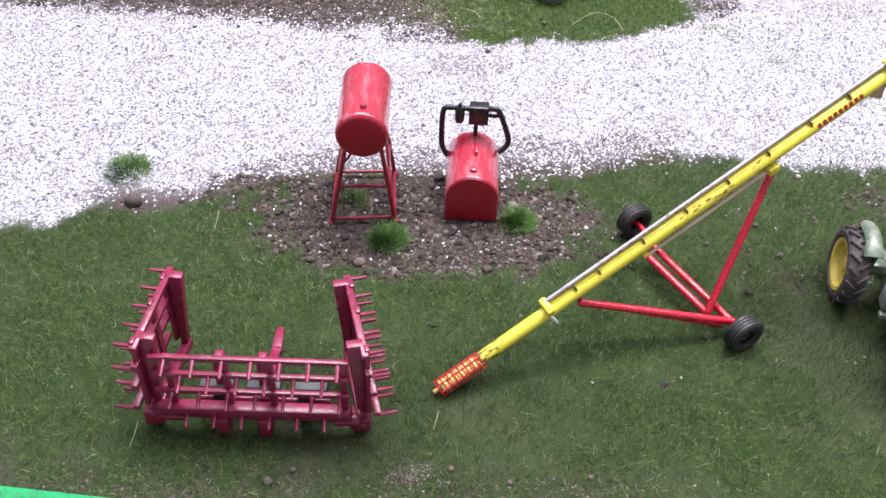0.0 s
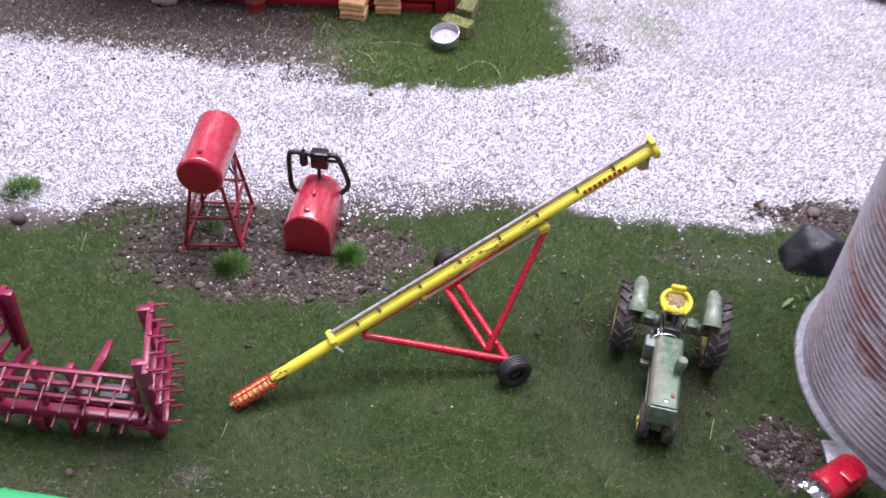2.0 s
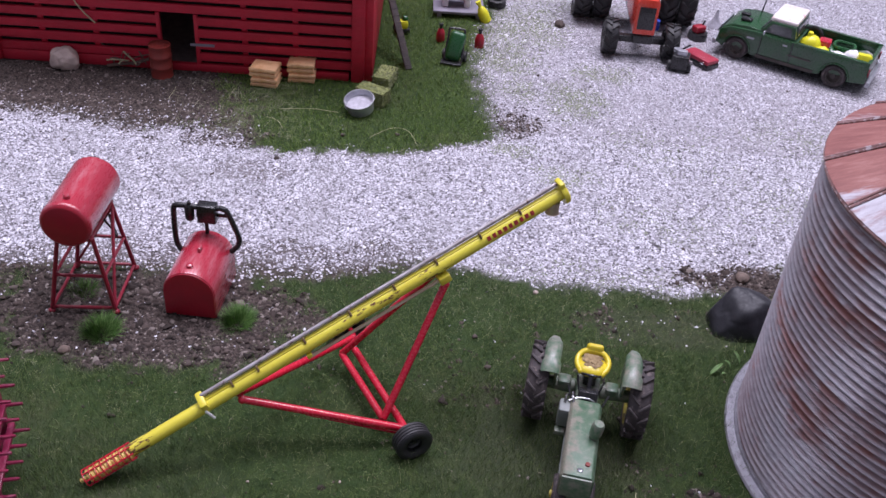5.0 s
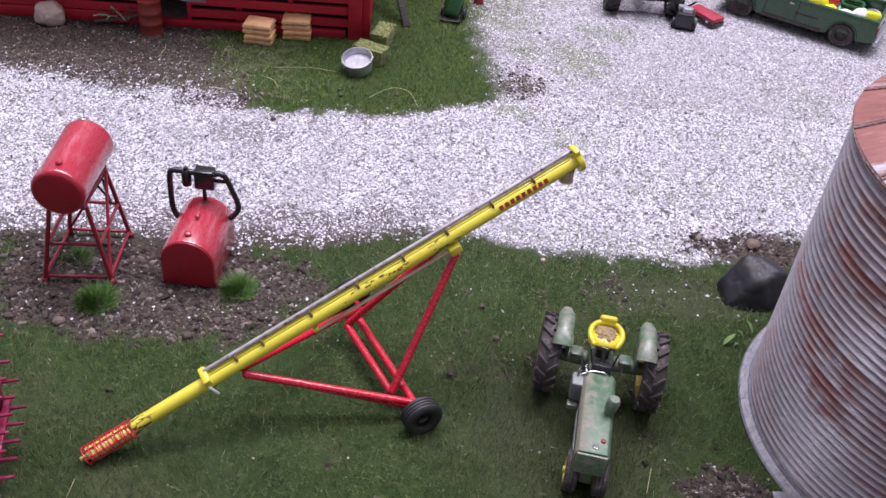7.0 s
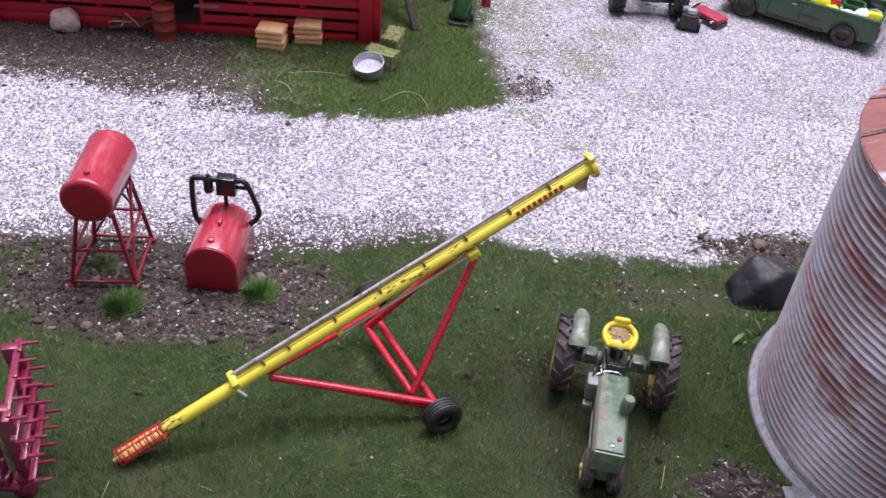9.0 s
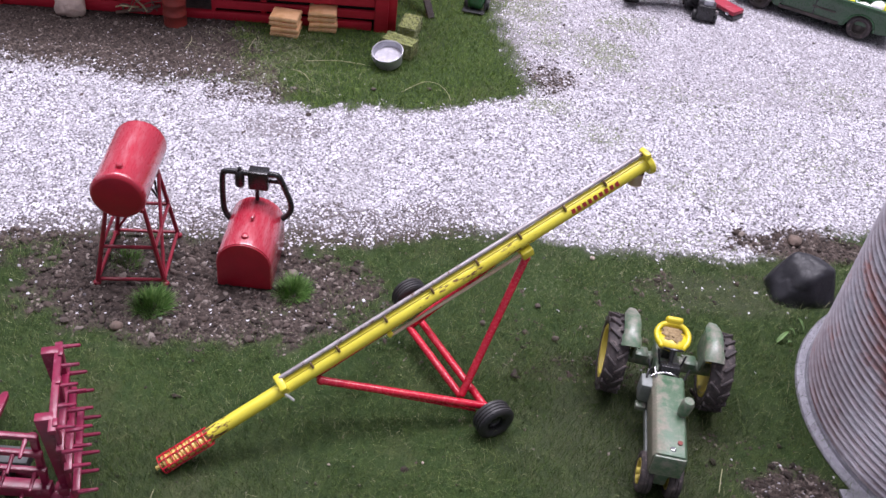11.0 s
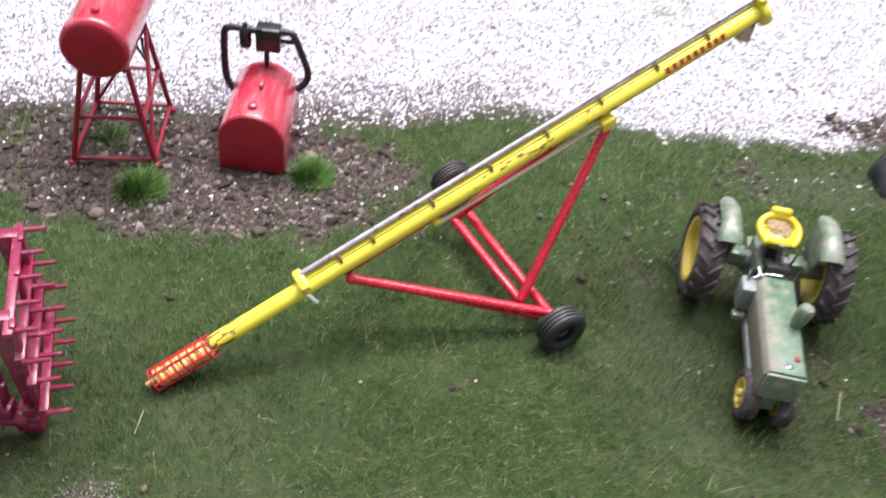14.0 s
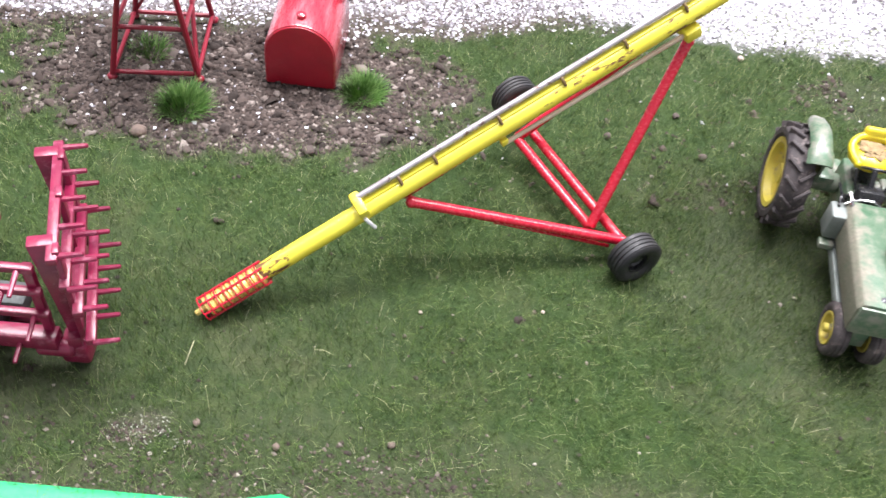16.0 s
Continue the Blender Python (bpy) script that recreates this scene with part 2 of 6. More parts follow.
def chipped(name, axis, start, span):
    """Yellow enamel on the tube, chipped to dark metal in a few stretches along it."""
    m, nt, bs = nodes_of(name)
    co = nt.nodes.new("ShaderNodeTexCoord").outputs["Object"]
    dot = nt.nodes.new("ShaderNodeVectorMath")
    dot.operation = "DOT_PRODUCT"
    nt.links.new(co, dot.inputs[0])
    dot.inputs[1].default_value = axis
    mr = nt.nodes.new("ShaderNodeMapRange")
    mr.inputs["From Min"].default_value, mr.inputs["From Max"].default_value = start, start + span
    nt.links.new(dot.outputs["Value"], mr.inputs["Value"])
    where = ramp_node(nt, mr.outputs["Result"], [(p, (v, v, v)) for p, v in ((0.085, 0.30), (0.125, 0.22), (0.15, 0.0), (0.47, 0.0), (0.52, 0.2), (0.62, 0.2), (0.66, 0.04), (0.70, 0.22), (0.735, 0.22), (0.76, 0.0))])
    run = nt.nodes.new("ShaderNodeVectorMath")
    run.operation = "SCALE"
    run.inputs[0].default_value = tuple(-0.72 * c for c in axis)
    nt.links.new(dot.outputs["Value"], run.inputs["Scale"])
    low = nt.nodes.new("ShaderNodeVectorMath")
    low.operation = "ADD"
    nt.links.new(co, low.inputs[0])
    nt.links.new(run.outputs["Vector"], low.inputs[1])
    f1, f2, f3 = noise_node(nt, low.outputs["Vector"], 950, 6, 0.7), noise_node(nt, co, 120, 3), noise_node(nt, co, 1600, 3)
    add = nt.nodes.new("ShaderNodeMath")
    add.operation = "ADD"
    nt.links.new(f1, add.inputs[0])
    nt.links.new(where, add.inputs[1])
    mask = ramp_node(nt, add.outputs[0], [(0.74, (0, 0, 0)), (0.78, (1, 1, 1))])
    paint = ramp_node(nt, f2, [(0.35, (0.68, 0.585, 0.048)), (0.65, (0.73, 0.65, 0.060))])
    nt.links.new(mix_node(nt, mask, paint, (0.14, 0.065, 0.022)), bs.inputs["Base Color"])
    nt.links.new(ramp_node(nt, mask, [(0, (0.33,) * 3), (1, (0.8,) * 3)]), bs.inputs["Roughness"])
    bs.inputs["Coat Weight"].default_value = 0.2
    bump_node(nt, bs, f3, 0.2, 0.0002)
    return m


CAKED = caked("dirt_caked_green_paint")
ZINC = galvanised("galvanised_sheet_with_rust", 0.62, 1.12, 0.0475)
ROOFRUST = galvanised("rusted_roof_sheet", 0.9, 1.4)
RIBZINC = surface("dull_rusty_zinc_rib", (0.27, 0.15, 0.14), (0.17, 0.085, 0.08), (0.46, 0.40, 0.42), 0.6, 0.6, coarse=260)


def roof_sheets(name):
    """Rust red sheet with bare white zinc where the rust has flaked, run down the slope."""
    m, nt, bs = nodes_of(name)
    co = nt.nodes.new("ShaderNodeTexCoord").outputs["Object"]
    own = nt.nodes.new("ShaderNodeObjectInfo").outputs["Random"]
    mp = nt.nodes.new("ShaderNodeMapping")
    mp.inputs["Scale"].default_value = (0.24, 1.1, 0.24)
    nt.links.new(co, mp.inputs["Vector"])
    sh = nt.nodes.new("ShaderNodeVectorMath")
    sh.operation = "MULTIPLY_ADD"
    nt.links.new(own, sh.inputs[0])
    sh.inputs[1].default_value = (3.1, 5.7, 2.3)
    nt.links.new(mp.outputs["Vector"], sh.inputs[2])
    v = sh.outputs["Vector"]
    f1, f2, f3 = noise_node(nt, v, 120, 7, 0.68), noise_node(nt, v, 500, 5, 0.7), noise_node(nt, co, 1500, 3)
    add = nt.nodes.new("ShaderNodeMath")
    add.operation = "MULTIPLY_ADD"
    nt.links.new(own, add.inputs[0])
    add.inputs[1].default_value = 0.25
    nt.links.new(f1, add.inputs[2])
    mask = ramp_node(nt, add.outputs[0], [(0.655, (0, 0, 0)), (0.745, (1, 1, 1))])
    red = ramp_node(nt, f2, [(0.3, (0.20, 0.070, 0.065)), (0.55, (0.29, 0.115, 0.10)), (0.75, (0.40, 0.20, 0.18))])
    zinc = ramp_node(nt, f2, [(0.3, (0.34, 0.31, 0.35)), (0.5, (0.46, 0.44, 0.49)), (0.7, (0.57, 0.56, 0.61))])
    nt.links.new(mix_node(nt, mask, red, zinc), bs.inputs["Base Color"])
    bs.inputs["Roughness"].default_value = 0.55
    bump_node(nt, bs, f3, 0.3, 0.0003)
    return m


SHEET = roof_sheets("flaking_rust_red_sheet")
CLEANZINC = galvanised("clean_galvanised_sheet", 0.0)


def islands(name, stops, rough=0.8, bump=0.0, dust=None):
    """Loose pieces joined in one mesh, each with a tone of its own."""
    m, nt, bs = nodes_of(name)
    g = nt.nodes.new("ShaderNodeNewGeometry")
    col = ramp_node(nt, g.outputs["Random Per Island"], stops)
    if dust:
        place_ = nt.nodes.new("ShaderNodeTexCoord").outputs["Object"]
        f = noise_node(nt, place_, dust[0], 5, 0.65)
        col = mix_node(nt, ramp_node(nt, f, [(0.45, (0, 0, 0)), (0.75, (dust[2],) * 3)]), col, dust[1])
    nt.links.new(col, bs.inputs["Base Color"])
    bs.inputs["Roughness"].default_value = rough
    if bump:
        co = nt.nodes.new("ShaderNodeTexCoord").outputs["Object"]
        bump_node(nt, bs, noise_node(nt, co, 3000, 3), bump, 0.0002)
    return m


GRAINS = islands("crushed_white_stone", [(0.0, (0.0488, 0.043, 0.047)), (0.16, (0.127, 0.115, 0.13)), (0.34, (0.283, 0.27, 0.3)), (0.58, (0.517, 0.5, 0.56)), (1.0, (0.799, 0.79, 0.86))], 0.7, 0.4, (55, (0.292, 0.285, 0.29), 0.5))
CLODS = islands("brown_crumbled_soil", [(0.0, (0.0212, 0.0151, 0.0128)), (0.5, (0.0518, 0.0371, 0.0313)), (0.88, (0.101, 0.0753, 0.0661)), (1.0, (0.259, 0.22, 0.197))], 0.95, 0.5)
BLADES = islands("static_grass_fibre", [(0.0, (0.00963, 0.0272, 0.00336)), (0.30, (0.0278, 0.0679, 0.00784)), (0.62, (0.0621, 0.115, 0.0179)), (0.86, (0.126, 0.184, 0.047)), (0.97, (0.246, 0.281, 0.123)), (1.0, (0.492, 0.466, 0.291))], 0.6, 0, (90, (0.0728, 0.114, 0.0246), 0.28))
BACKBLADES = islands("fresh_grass_fibre", [(0.0, (0.0713, 0.132, 0.0154)), (0.5, (0.108, 0.186, 0.0242)), (0.92, (0.147, 0.23, 0.0396)), (1.0, (0.345, 0.38, 0.165))], 0.75, 0, (45, (0.144, 0.19, 0.055), 0.45))
DRYBLADES = islands("pale_olive_fibre", [(0.0, (0.10, 0.12, 0.050)), (0.6, (0.21, 0.225, 0.12)), (1.0, (0.42, 0.42, 0.29))], 0.7)
BRIGHT = islands("bright_green_fibre", [(0.0, (0.0333, 0.101, 0.012)), (0.6, (0.0808, 0.185, 0.03)), (1.0, (0.19, 0.302, 0.09))], 0.6)


GRIT = islands("tan_and_brown_grit", [(0.0, (0.035, 0.027, 0.024)), (0.45, (0.08, 0.062, 0.053)), (0.85, (0.17, 0.14, 0.115)), (1.0, (0.36, 0.33, 0.28))], 0.95, 0.4)
SAND = islands("pale_tan_sand", [(0.0, (0.136, 0.134, 0.104)), (0.6, (0.223, 0.228, 0.183)), (1.0, (0.31, 0.322, 0.273))], 0.95)
MOSS = islands("yellow_green_moss", [(0.0, (0.107, 0.129, 0.0638)), (0.5, (0.197, 0.228, 0.128)), (1.0, (0.328, 0.361, 0.232))], 0.9)


def ground_material():
    m, nt, bs = nodes_of("model_ground")
    co = nt.nodes.new("ShaderNodeTexCoord").outputs["Object"]
    at = nt.nodes.new("ShaderNodeAttribute")
    at.attribute_name = "cover"
    sep = nt.nodes.new("ShaderNodeSeparateColor")
    nt.links.new(at.outputs["Color"], sep.inputs["Color"])
    fine, mid, big = noise_node(nt, co, 1500, 4, 0.7), noise_node(nt, co, 320, 4), noise_node(nt, co, 40, 4)
    soil = ramp_node(nt, fine, [(0.3, (0.036, 0.026, 0.023)), (0.55, (0.078, 0.058, 0.051)), (0.75, (0.16, 0.13, 0.115))])
    turf = mix_node(nt, ramp_node(nt, mid, [(0.4, (0, 0, 0)), (0.7, (1, 1, 1))]), (0.018, 0.042, 0.006), (0.038, 0.064, 0.012))
    turf = mix_node(nt, ramp_node(nt, big, [(0.52, (0, 0, 0)), (0.75, (0.35, 0.35, 0.35))]), turf, (0.09, 0.08, 0.045))
    grav = ramp_node(nt, fine, [(0.28, (0.12, 0.11, 0.12)), (0.50, (0.34, 0.32, 0.35)), (0.72, (0.66, 0.63, 0.68))])
    road = ramp_node(nt, mid, [(0.3, (0.30, 0.29, 0.33)), (0.7, (0.40, 0.39, 0.43))])
    c = mix_node(nt, sep.outputs["Red"], soil, turf)
    c = mix_node(nt, sep.outputs["Green"], c, grav)
    c = mix_node(nt, sep.outputs["Blue"], c, road)
    nt.links.new(c, bs.inputs["Base Color"])
    bs.inputs["Roughness"].default_value = 0.95
    bump_node(nt, bs, fine, 0.7, 0.0006)
    return m


GROUND = ground_material()

# ---- building helpers: all lengths below in millimetres ----
MM = 0.001
I4 = Matrix.Identity(4)


def T(x, y, z):
    return Matrix.Translation((x, y, z))


def R(deg, axis):
    return Matrix.Rotation(radians(deg), 4, axis)


def place(x, y, z=0, turn=0, lean=0, axis="X"):
    return Matrix.Translation((x * MM, y * MM, z * MM)) @ R(turn, "Z") @ R(lean, axis)


def thing(name, m, label, category, group="", kind=""):
    ob = new(name)
    ob.empty_display_size = 0.005
    ob.matrix_world = m
    return tagged(ob, label, category, group, kind)


def mesh_of(name, bm, material):
    bmesh.ops.scale(bm, vec=(MM, MM, MM), verts=bm.verts)
    bmesh.ops.recalc_face_normals(bm, faces=bm.faces)
    me = bpy.data.meshes.new(name)
    bm.to_mesh(me)
    bm.free()
    me.materials.append(material)
    me.shade_smooth()
    me.set_sharp_from_angle(angle=radians(38))
    return me


def part(name, bm, material, parent, label="", m=None):
    ob = new(name, mesh_of(name, bm, material))
    ob.parent = parent
    if m is not None:
        ob.matrix_basis = Matrix.Translation(m.to_translation() * MM) @ m.to_3x3().to_4x4()
    return tagged(ob, label)


def again(ob, parent, m):
    """The same piece once more, at the pose m (millimetres) under parent."""
    c = new(ob.name.split(".")[0], ob.data)
    c.parent = parent
    c.matrix_basis = Matrix.Translation(m.to_translation() * MM) @ m.to_3x3().to_4x4()
    if "label" in ob:
        c["label"] = ob["label"]
    return c


def solo(name, bm, material, m, label, category, group="", kind=""):
    ob = new(name, mesh_of(name, bm, material))
    ob.matrix_world = m
    return tagged(ob, label, category, group, kind)


def B():
    return bmesh.new()


def box(bm, sx, sy, sz, m=I4, bev=0.0, seg=2):
    made = bmesh.ops.create_cube(bm, size=1.0, matrix=m @ Matrix.Diagonal((sx, sy, sz, 1)))["verts"]
    if bev:
        bmesh.ops.bevel(bm, geom=list({e for v in made for e in v.link_edges}), offset=bev, segments=seg, affect="EDGES", profile=0.5)
    return bm


def shell(bm, thick):
    """Give an open sheet its thickness."""
    bm.normal_update()
    bmesh.ops.solidify(bm, geom=bm.faces[:], thickness=thick)
    return bm


def prism(bm, outline, depth, m=I4, bev=0.0):
    """An outline in local x, z, pushed depth along y, centred."""
    vs = [bm.verts.new(m @ Vector((x, -depth / 2, z))) for x, z in outline]
    f = bm.faces.new(vs)
    g = bmesh.ops.extrude_face_region(bm, geom=[f])["geom"]
    push = m.to_3x3() @ Vector((0, depth, 0))
    nv = [v for v in g if isinstance(v, bmesh.types.BMVert)]
    for v in nv:
        v.co += push
    if bev:
        bmesh.ops.bevel(bm, geom=list({e for v in vs + nv for e in v.link_edges}), offset=bev, segments=2, affect="EDGES", profile=0.5)
    return bm


def lathe(bm, profile, seg=24, m=I4):
    """Rings of (radius, height) round local z; a radius of 0 closes an end."""
    rings = []
    for r, h in profile:
        if r <= 1e-6:
            rings.append([bm.verts.new(m @ Vector((0, 0, h)))])
        else:
            rings.append([bm.verts.new(m @ Vector((r * math.cos(2 * math.pi * k / seg), r * math.sin(2 * math.pi * k / seg), h))) for k in range(seg)])
    for a, b in zip(rings, rings[1:]):
        for k in range(seg):
            j = (k + 1) % seg
            if len(a) == 1 and len(b) == 1:
                continue
            if len(a) == 1:
                bm.faces.new((a[0], b[j], b[k]))
            elif len(b) == 1:
                bm.faces.new((a[k], a[j], b[0]))
            else:
                bm.faces.new((a[k], a[j], b[j], b[k]))
    return bm


def along(p0, p1):
    p0, p1 = Vector(p0), Vector(p1)
    return Matrix.Translation(p0) @ (p1 - p0).to_track_quat("Z", "Y").to_matrix().to_4x4(), (p1 - p0).length


def rod(bm, p0, p1, r, r2=None, seg=12):
    m, n = along(p0, p1)
    r2 = r if r2 is None else r2
    e = min(r, n / 4) * 0.25
    return lathe(bm, [(0, 0), (r - e, 0), (r, e), (r2, n - e), (r2 - e, n), (0, n)], seg, m)


def pipe(bm, pts, r, seg=8):
    """A round bar swept along points."""
    pts = [Vector(p) for p in pts]
    rings, side = [], None
    for k, p in enumerate(pts):
        d = (pts[min(k + 1, len(pts) - 1)] - pts[max(k - 1, 0)]).normalized()
        if side is None:
            side = d.orthogonal().normalized()
        side = (side - d * side.dot(d)).normalized()
        up = d.cross(side)
        rings.append([bm.verts.new(p + (side * math.cos(2 * math.pi * j / seg) + up * math.sin(2 * math.pi * j / seg)) * r) for j in range(seg)])
    for a, b in zip(rings, rings[1:]):
        for j in range(seg):
            bm.faces.new((a[j], a[(j + 1) % seg], b[(j + 1) % seg], b[j]))
    bm.faces.new(rings[0][::-1])
    bm.faces.new(rings[-1])
    return bm


def curve_points(ctrl, n=8):
    """Smooth points through control points."""
    c = [Vector(p) for p in ctrl]
    c = [c[0] * 2 - c[1]] + c + [c[-1] * 2 - c[-2]]
    out = []
    for k in range(1, len(c) - 2):
        for i in range(n):
            t = i / n
            a, b, d, e = c[k - 1], c[k], c[k + 1], c[k + 2]
            out.append(0.5 * (2 * b + (d - a) * t + (2 * a - 5 * b + 4 * d - e) * t * t + (3 * b - a - 3 * d + e) * t ** 3))
    return out + [c[-2]]


def blob(bm, rx, ry, rz, m=I4, amp=0.15, rough=1.2, sub=3, seed=0, flat=None):
    made = bmesh.ops.create_icosphere(bm, subdivisions=sub, radius=1.0)["verts"]
    for v in made:
        n = noise.noise(v.co * rough + Vector((seed * 7.3, seed * 3.1, 1.7)))
        n2 = noise.noise(v.co * rough * 3 + Vector((seed, 9.1, 4.2)))
        p = v.co * (1 + amp * n + amp * 0.4 * n2)
        if flat is not None and p.z < flat:
            p.z = flat
        v.co = m @ Vector((p.x * rx, p.y * ry, p.z * rz))
    return bm


def tyre(bm, r, w, rim, m=I4, seg=36, ribs=0):
    """A tyre round local z, centred on z = 0."""
    h = w / 2
    prof = [(rim, -h * 0.72), (rim + (r - rim) * 0.35, -h), (rim + (r - rim) * 0.75, -h * 0.98), (r * 0.965, -h * 0.82)]
    if ribs:
        for k in range(ribs):
            a, b = -0.78 + 1.56 * k / ribs, -0.78 + 1.56 * (k + 1) / ribs
            g = 0.16 / ribs * 2
            prof += [(r * 0.955, h * (a + g * 0.4)), (r, h * (a + g)), (r, h * (b - g)), (r * 0.955, h * (b - g * 0.4))]
    else:
        prof += [(r, -h * 0.6), (r, h * 0.6)]
    prof += [(r * 0.965, h * 0.82), (rim + (r - rim) * 0.75, h * 0.98), (rim + (r - rim) * 0.35, h), (rim, h * 0.72), (rim * 0.97, 0), (rim, -h * 0.72)]
    return lathe(bm, prof, seg, m)


def lugs(parent, material, r, w, n, high, m=I4, flip=1):
    """Slanted tractor lugs, set in turn on both halves of the tread."""
    first = None
    for k in range(2 * n):
        s = 1 if k % 2 else -1
        p = m @ R(180 * k / n, "Z") @ T(r, 0, s * w * 0.235) @ R(-s * flip * 42, "X")
        if first is None:
            first = part("lug", box(B(), high * 2, w * 0.11, w * 0.60, bev=0.12, seg=1), material, parent, m=p)
        else:
            again(first, parent, p)


def wheel_rim(bm, r, w, m=I4, dish=0.35, hub=0.28, seg=28):
    h = w / 2
    return lathe(bm, [(0, h * 0.55), (r * hub, h * 0.55), (r * hub * 1.1, h * dish * 0.5), (r * 0.62, h * dish * 0.3), (r * 0.8, h * 0.35), (r * 0.86, h * 0.86), (r * 1.0, h * 0.92),
                      (r * 1.02, h * 0.7), (r * 1.02, -h * 0.7), (r, -h * 0.92), (r * 0.86, -h * 0.86), (r * 0.7, -h * 0.1), (0, -h * 0.1)], seg, m)


# ---- the ground: turf, crushed stone, soil and a bit of road ----
rng = np.random.default_rng(7)


def lattice(seed, n=256):
    return np.random.default_rng(seed).random((n, n))


LAT = [lattice(s) for s in (11, 12, 13, 14)]


def wavy(x, y, size, k=0):
    """Smooth random values from -1 to 1 over the plan, with features of that size."""
    g = LAT[k]
    u, v = x / size + 61.3, y / size + 37.7
    i, j = np.floor(u).astype(int), np.floor(v).astype(int)
    a, b = u - i, v - j
    a, b = a * a * (3 - 2 * a), b * b * (3 - 2 * b)
    i0, i1, j0, j1 = i % 256, (i + 1) % 256, j % 256, (j + 1) % 256
    return 2 * ((g[i0, j0] * (1 - a) + g[i1, j0] * a) * (1 - b) + (g[i0, j1] * (1 - a) + g[i1, j1] * a) * b) - 1


def step(v, width):
    t = np.clip(v / width + 0.5, 0, 1)
    return t * t * (3 - 2 * t)


def oval(x, y, cx, cy, rx, ry, soft=0.5):
    return step(1 - np.hypot((x - cx) / rx, (y - cy) / ry) + 0.28 * wavy(x, y, 5, 1) + 0.15 * wavy(x, y, 2, 2), soft)


def mossy(x, y):
    """Thin yellow-green growth on the crushed stone."""
    spots = np.zeros_like(x)
    for cx, cy, rx, ry, v in ((114, 372, 7, 9, 1), (137, 368, 12, 15, 1), (152, 396, 12, 8, 0.8), (111, 322, 10, 4.5, 1), (130, 306, 10, 7, 0.8), (122, 440, 14, 20, 0.9), (108, 432, 13, 30, 1), (106, 402, 14, 16, 1), (140, 470, 22, 10, 0.5), (126, 462, 5, 4, 1),
                              (173, 332, 22, 15, 0.25), (166, 279, 22, 12, 0.25), (206, 300, 22, 16, 0.2), (226, 350, 18, 14, 0.25), (140, 246, 30, 7, 0.3)):
        spots = np.maximum(spots, v * oval(x, y, cx, cy, rx, ry, 1.5))
    return spots


def cover(x, y):
    """How much turf, crushed stone, soil and road lie at places of the plan."""
    w1, w2 = wavy(x, y, 16, 0), wavy(x, y, 5, 1)
    w3 = wavy(x, y, 2.2, 2)
    yf = np.interp(x, [-300, -115, -100, -88, -60, -43, -27, -5, 25, 50, 72, 98, 112, 160, 176, 200, 320], [196, 199, 201, 212, 218, 226, 230, 234, 236, 238, 244, 245, 241, 241, 247, 260, 262]) + 1.6 * w1 + 1.8 * w2 + 1.4 * w3
    yb = np.interp(x, [-300, -157, -84, -61, -35, -17, 0, 12, 20, 37, 65, 96, 110, 150], [320, 320, 319, 318, 311, 319, 317, 305, 304, 306, 312, 324, 332, 345]) + 2.0 * w1 + 2.6 * w2 + 2.2 * w3
    xr = np.interp(y, [300, 331, 350, 374, 396, 418, 440, 470, 500, 520, 545, 560], [112, 108, 103, 97, 95, 96, 101, 104, 110, 125, 150, 900]) + 3.0 * w2 + 1.5 * w3
    back = step(y - yb, np.where(x < 16, 13.0, 7.0)) * step(xr - x, 16)
    grav = step(y - yf, 6) * (1 - back)
    soil = np.zeros_like(x)
    soil = np.maximum(soil, oval(x, y, 4, 210, 47, 22))
    soil = np.maximum(soil, oval(x, y, -78, 214, 17, 6))
    soil = np.maximum(soil, oval(x, y, 160, 151, 11, 12))
    soil = np.maximum(soil, oval(x, y, 188, 250, 22, 9))
    soil = np.maximum(soil, 0.85 * step(16 - np.abs(y - yf - 3) * (2.4 - 0.6 * step(x - 30, 20)) + 5 * w2, 6) * step(75 - np.abs(x - 9), 40))
    soil = np.maximum(soil, back * step(2 - x + 0.30 * (330 - y) + 7 * w1 + 8 * w2 + 7 * w3, 22))
    soil = np.maximum(soil, 0.75 * oval(x, y, 1, 310, 15, 7))
    soil = np.maximum(soil, 0.55 * oval(x, y, -25, 305, 5, 2.5))
    soil = np.maximum(soil, 0.20 * oval(x, y, 36, 122, 40, 9))
    # soil mixed into the turf as the harrow's shadow on the lawn
    soil = np.maximum(soil, 0.34 * oval(x, y, -16, 130, 18, 11, 1.2))
    # thin soil added to darken the turf round the tractor and front left
    soil = np.maximum(soil, 0.30 * oval(x, y, 120, 168, 30, 32, 1.4))
    soil = np.maximum(soil, 0.16 * oval(x, y, 6, 142, 46, 22, 1.6))
    soil = np.maximum(soil, 0.5 * oval(x, y, 113, 341, 8, 10, 1.3))
    soil = np.maximum(soil, 0.6 * oval(x, y, 16, 290, 14, 7))
    soil = np.maximum(soil, oval(x, y, 366, 460, 34, 30))
    soil = np.maximum(soil, 0.30 * oval(x, y, 158, 224, 26, 9))
    soil = np.maximum(soil, 0.36 * step(123 - y + 7 * w2 + 6 * w1 - 4 * step(x - 60, 60), 14))
    soil = np.maximum(soil, 0.55 * oval(x, y, 4, 124.5, 5, 3.2))
    road = step(x + 0.45 * (y - 540) - 332 + 5 * w1, 5) * step(y - 492 + 5 * w1, 6)
    grav = grav * (1 - soil * 0.8)
    grav = grav * (1 - step(x - 338 + 6 * w1, 8) * step(497 - y, 6))
    turf = np.clip(1 - grav - soil, 0, 1)
    return turf, grav, soil, road


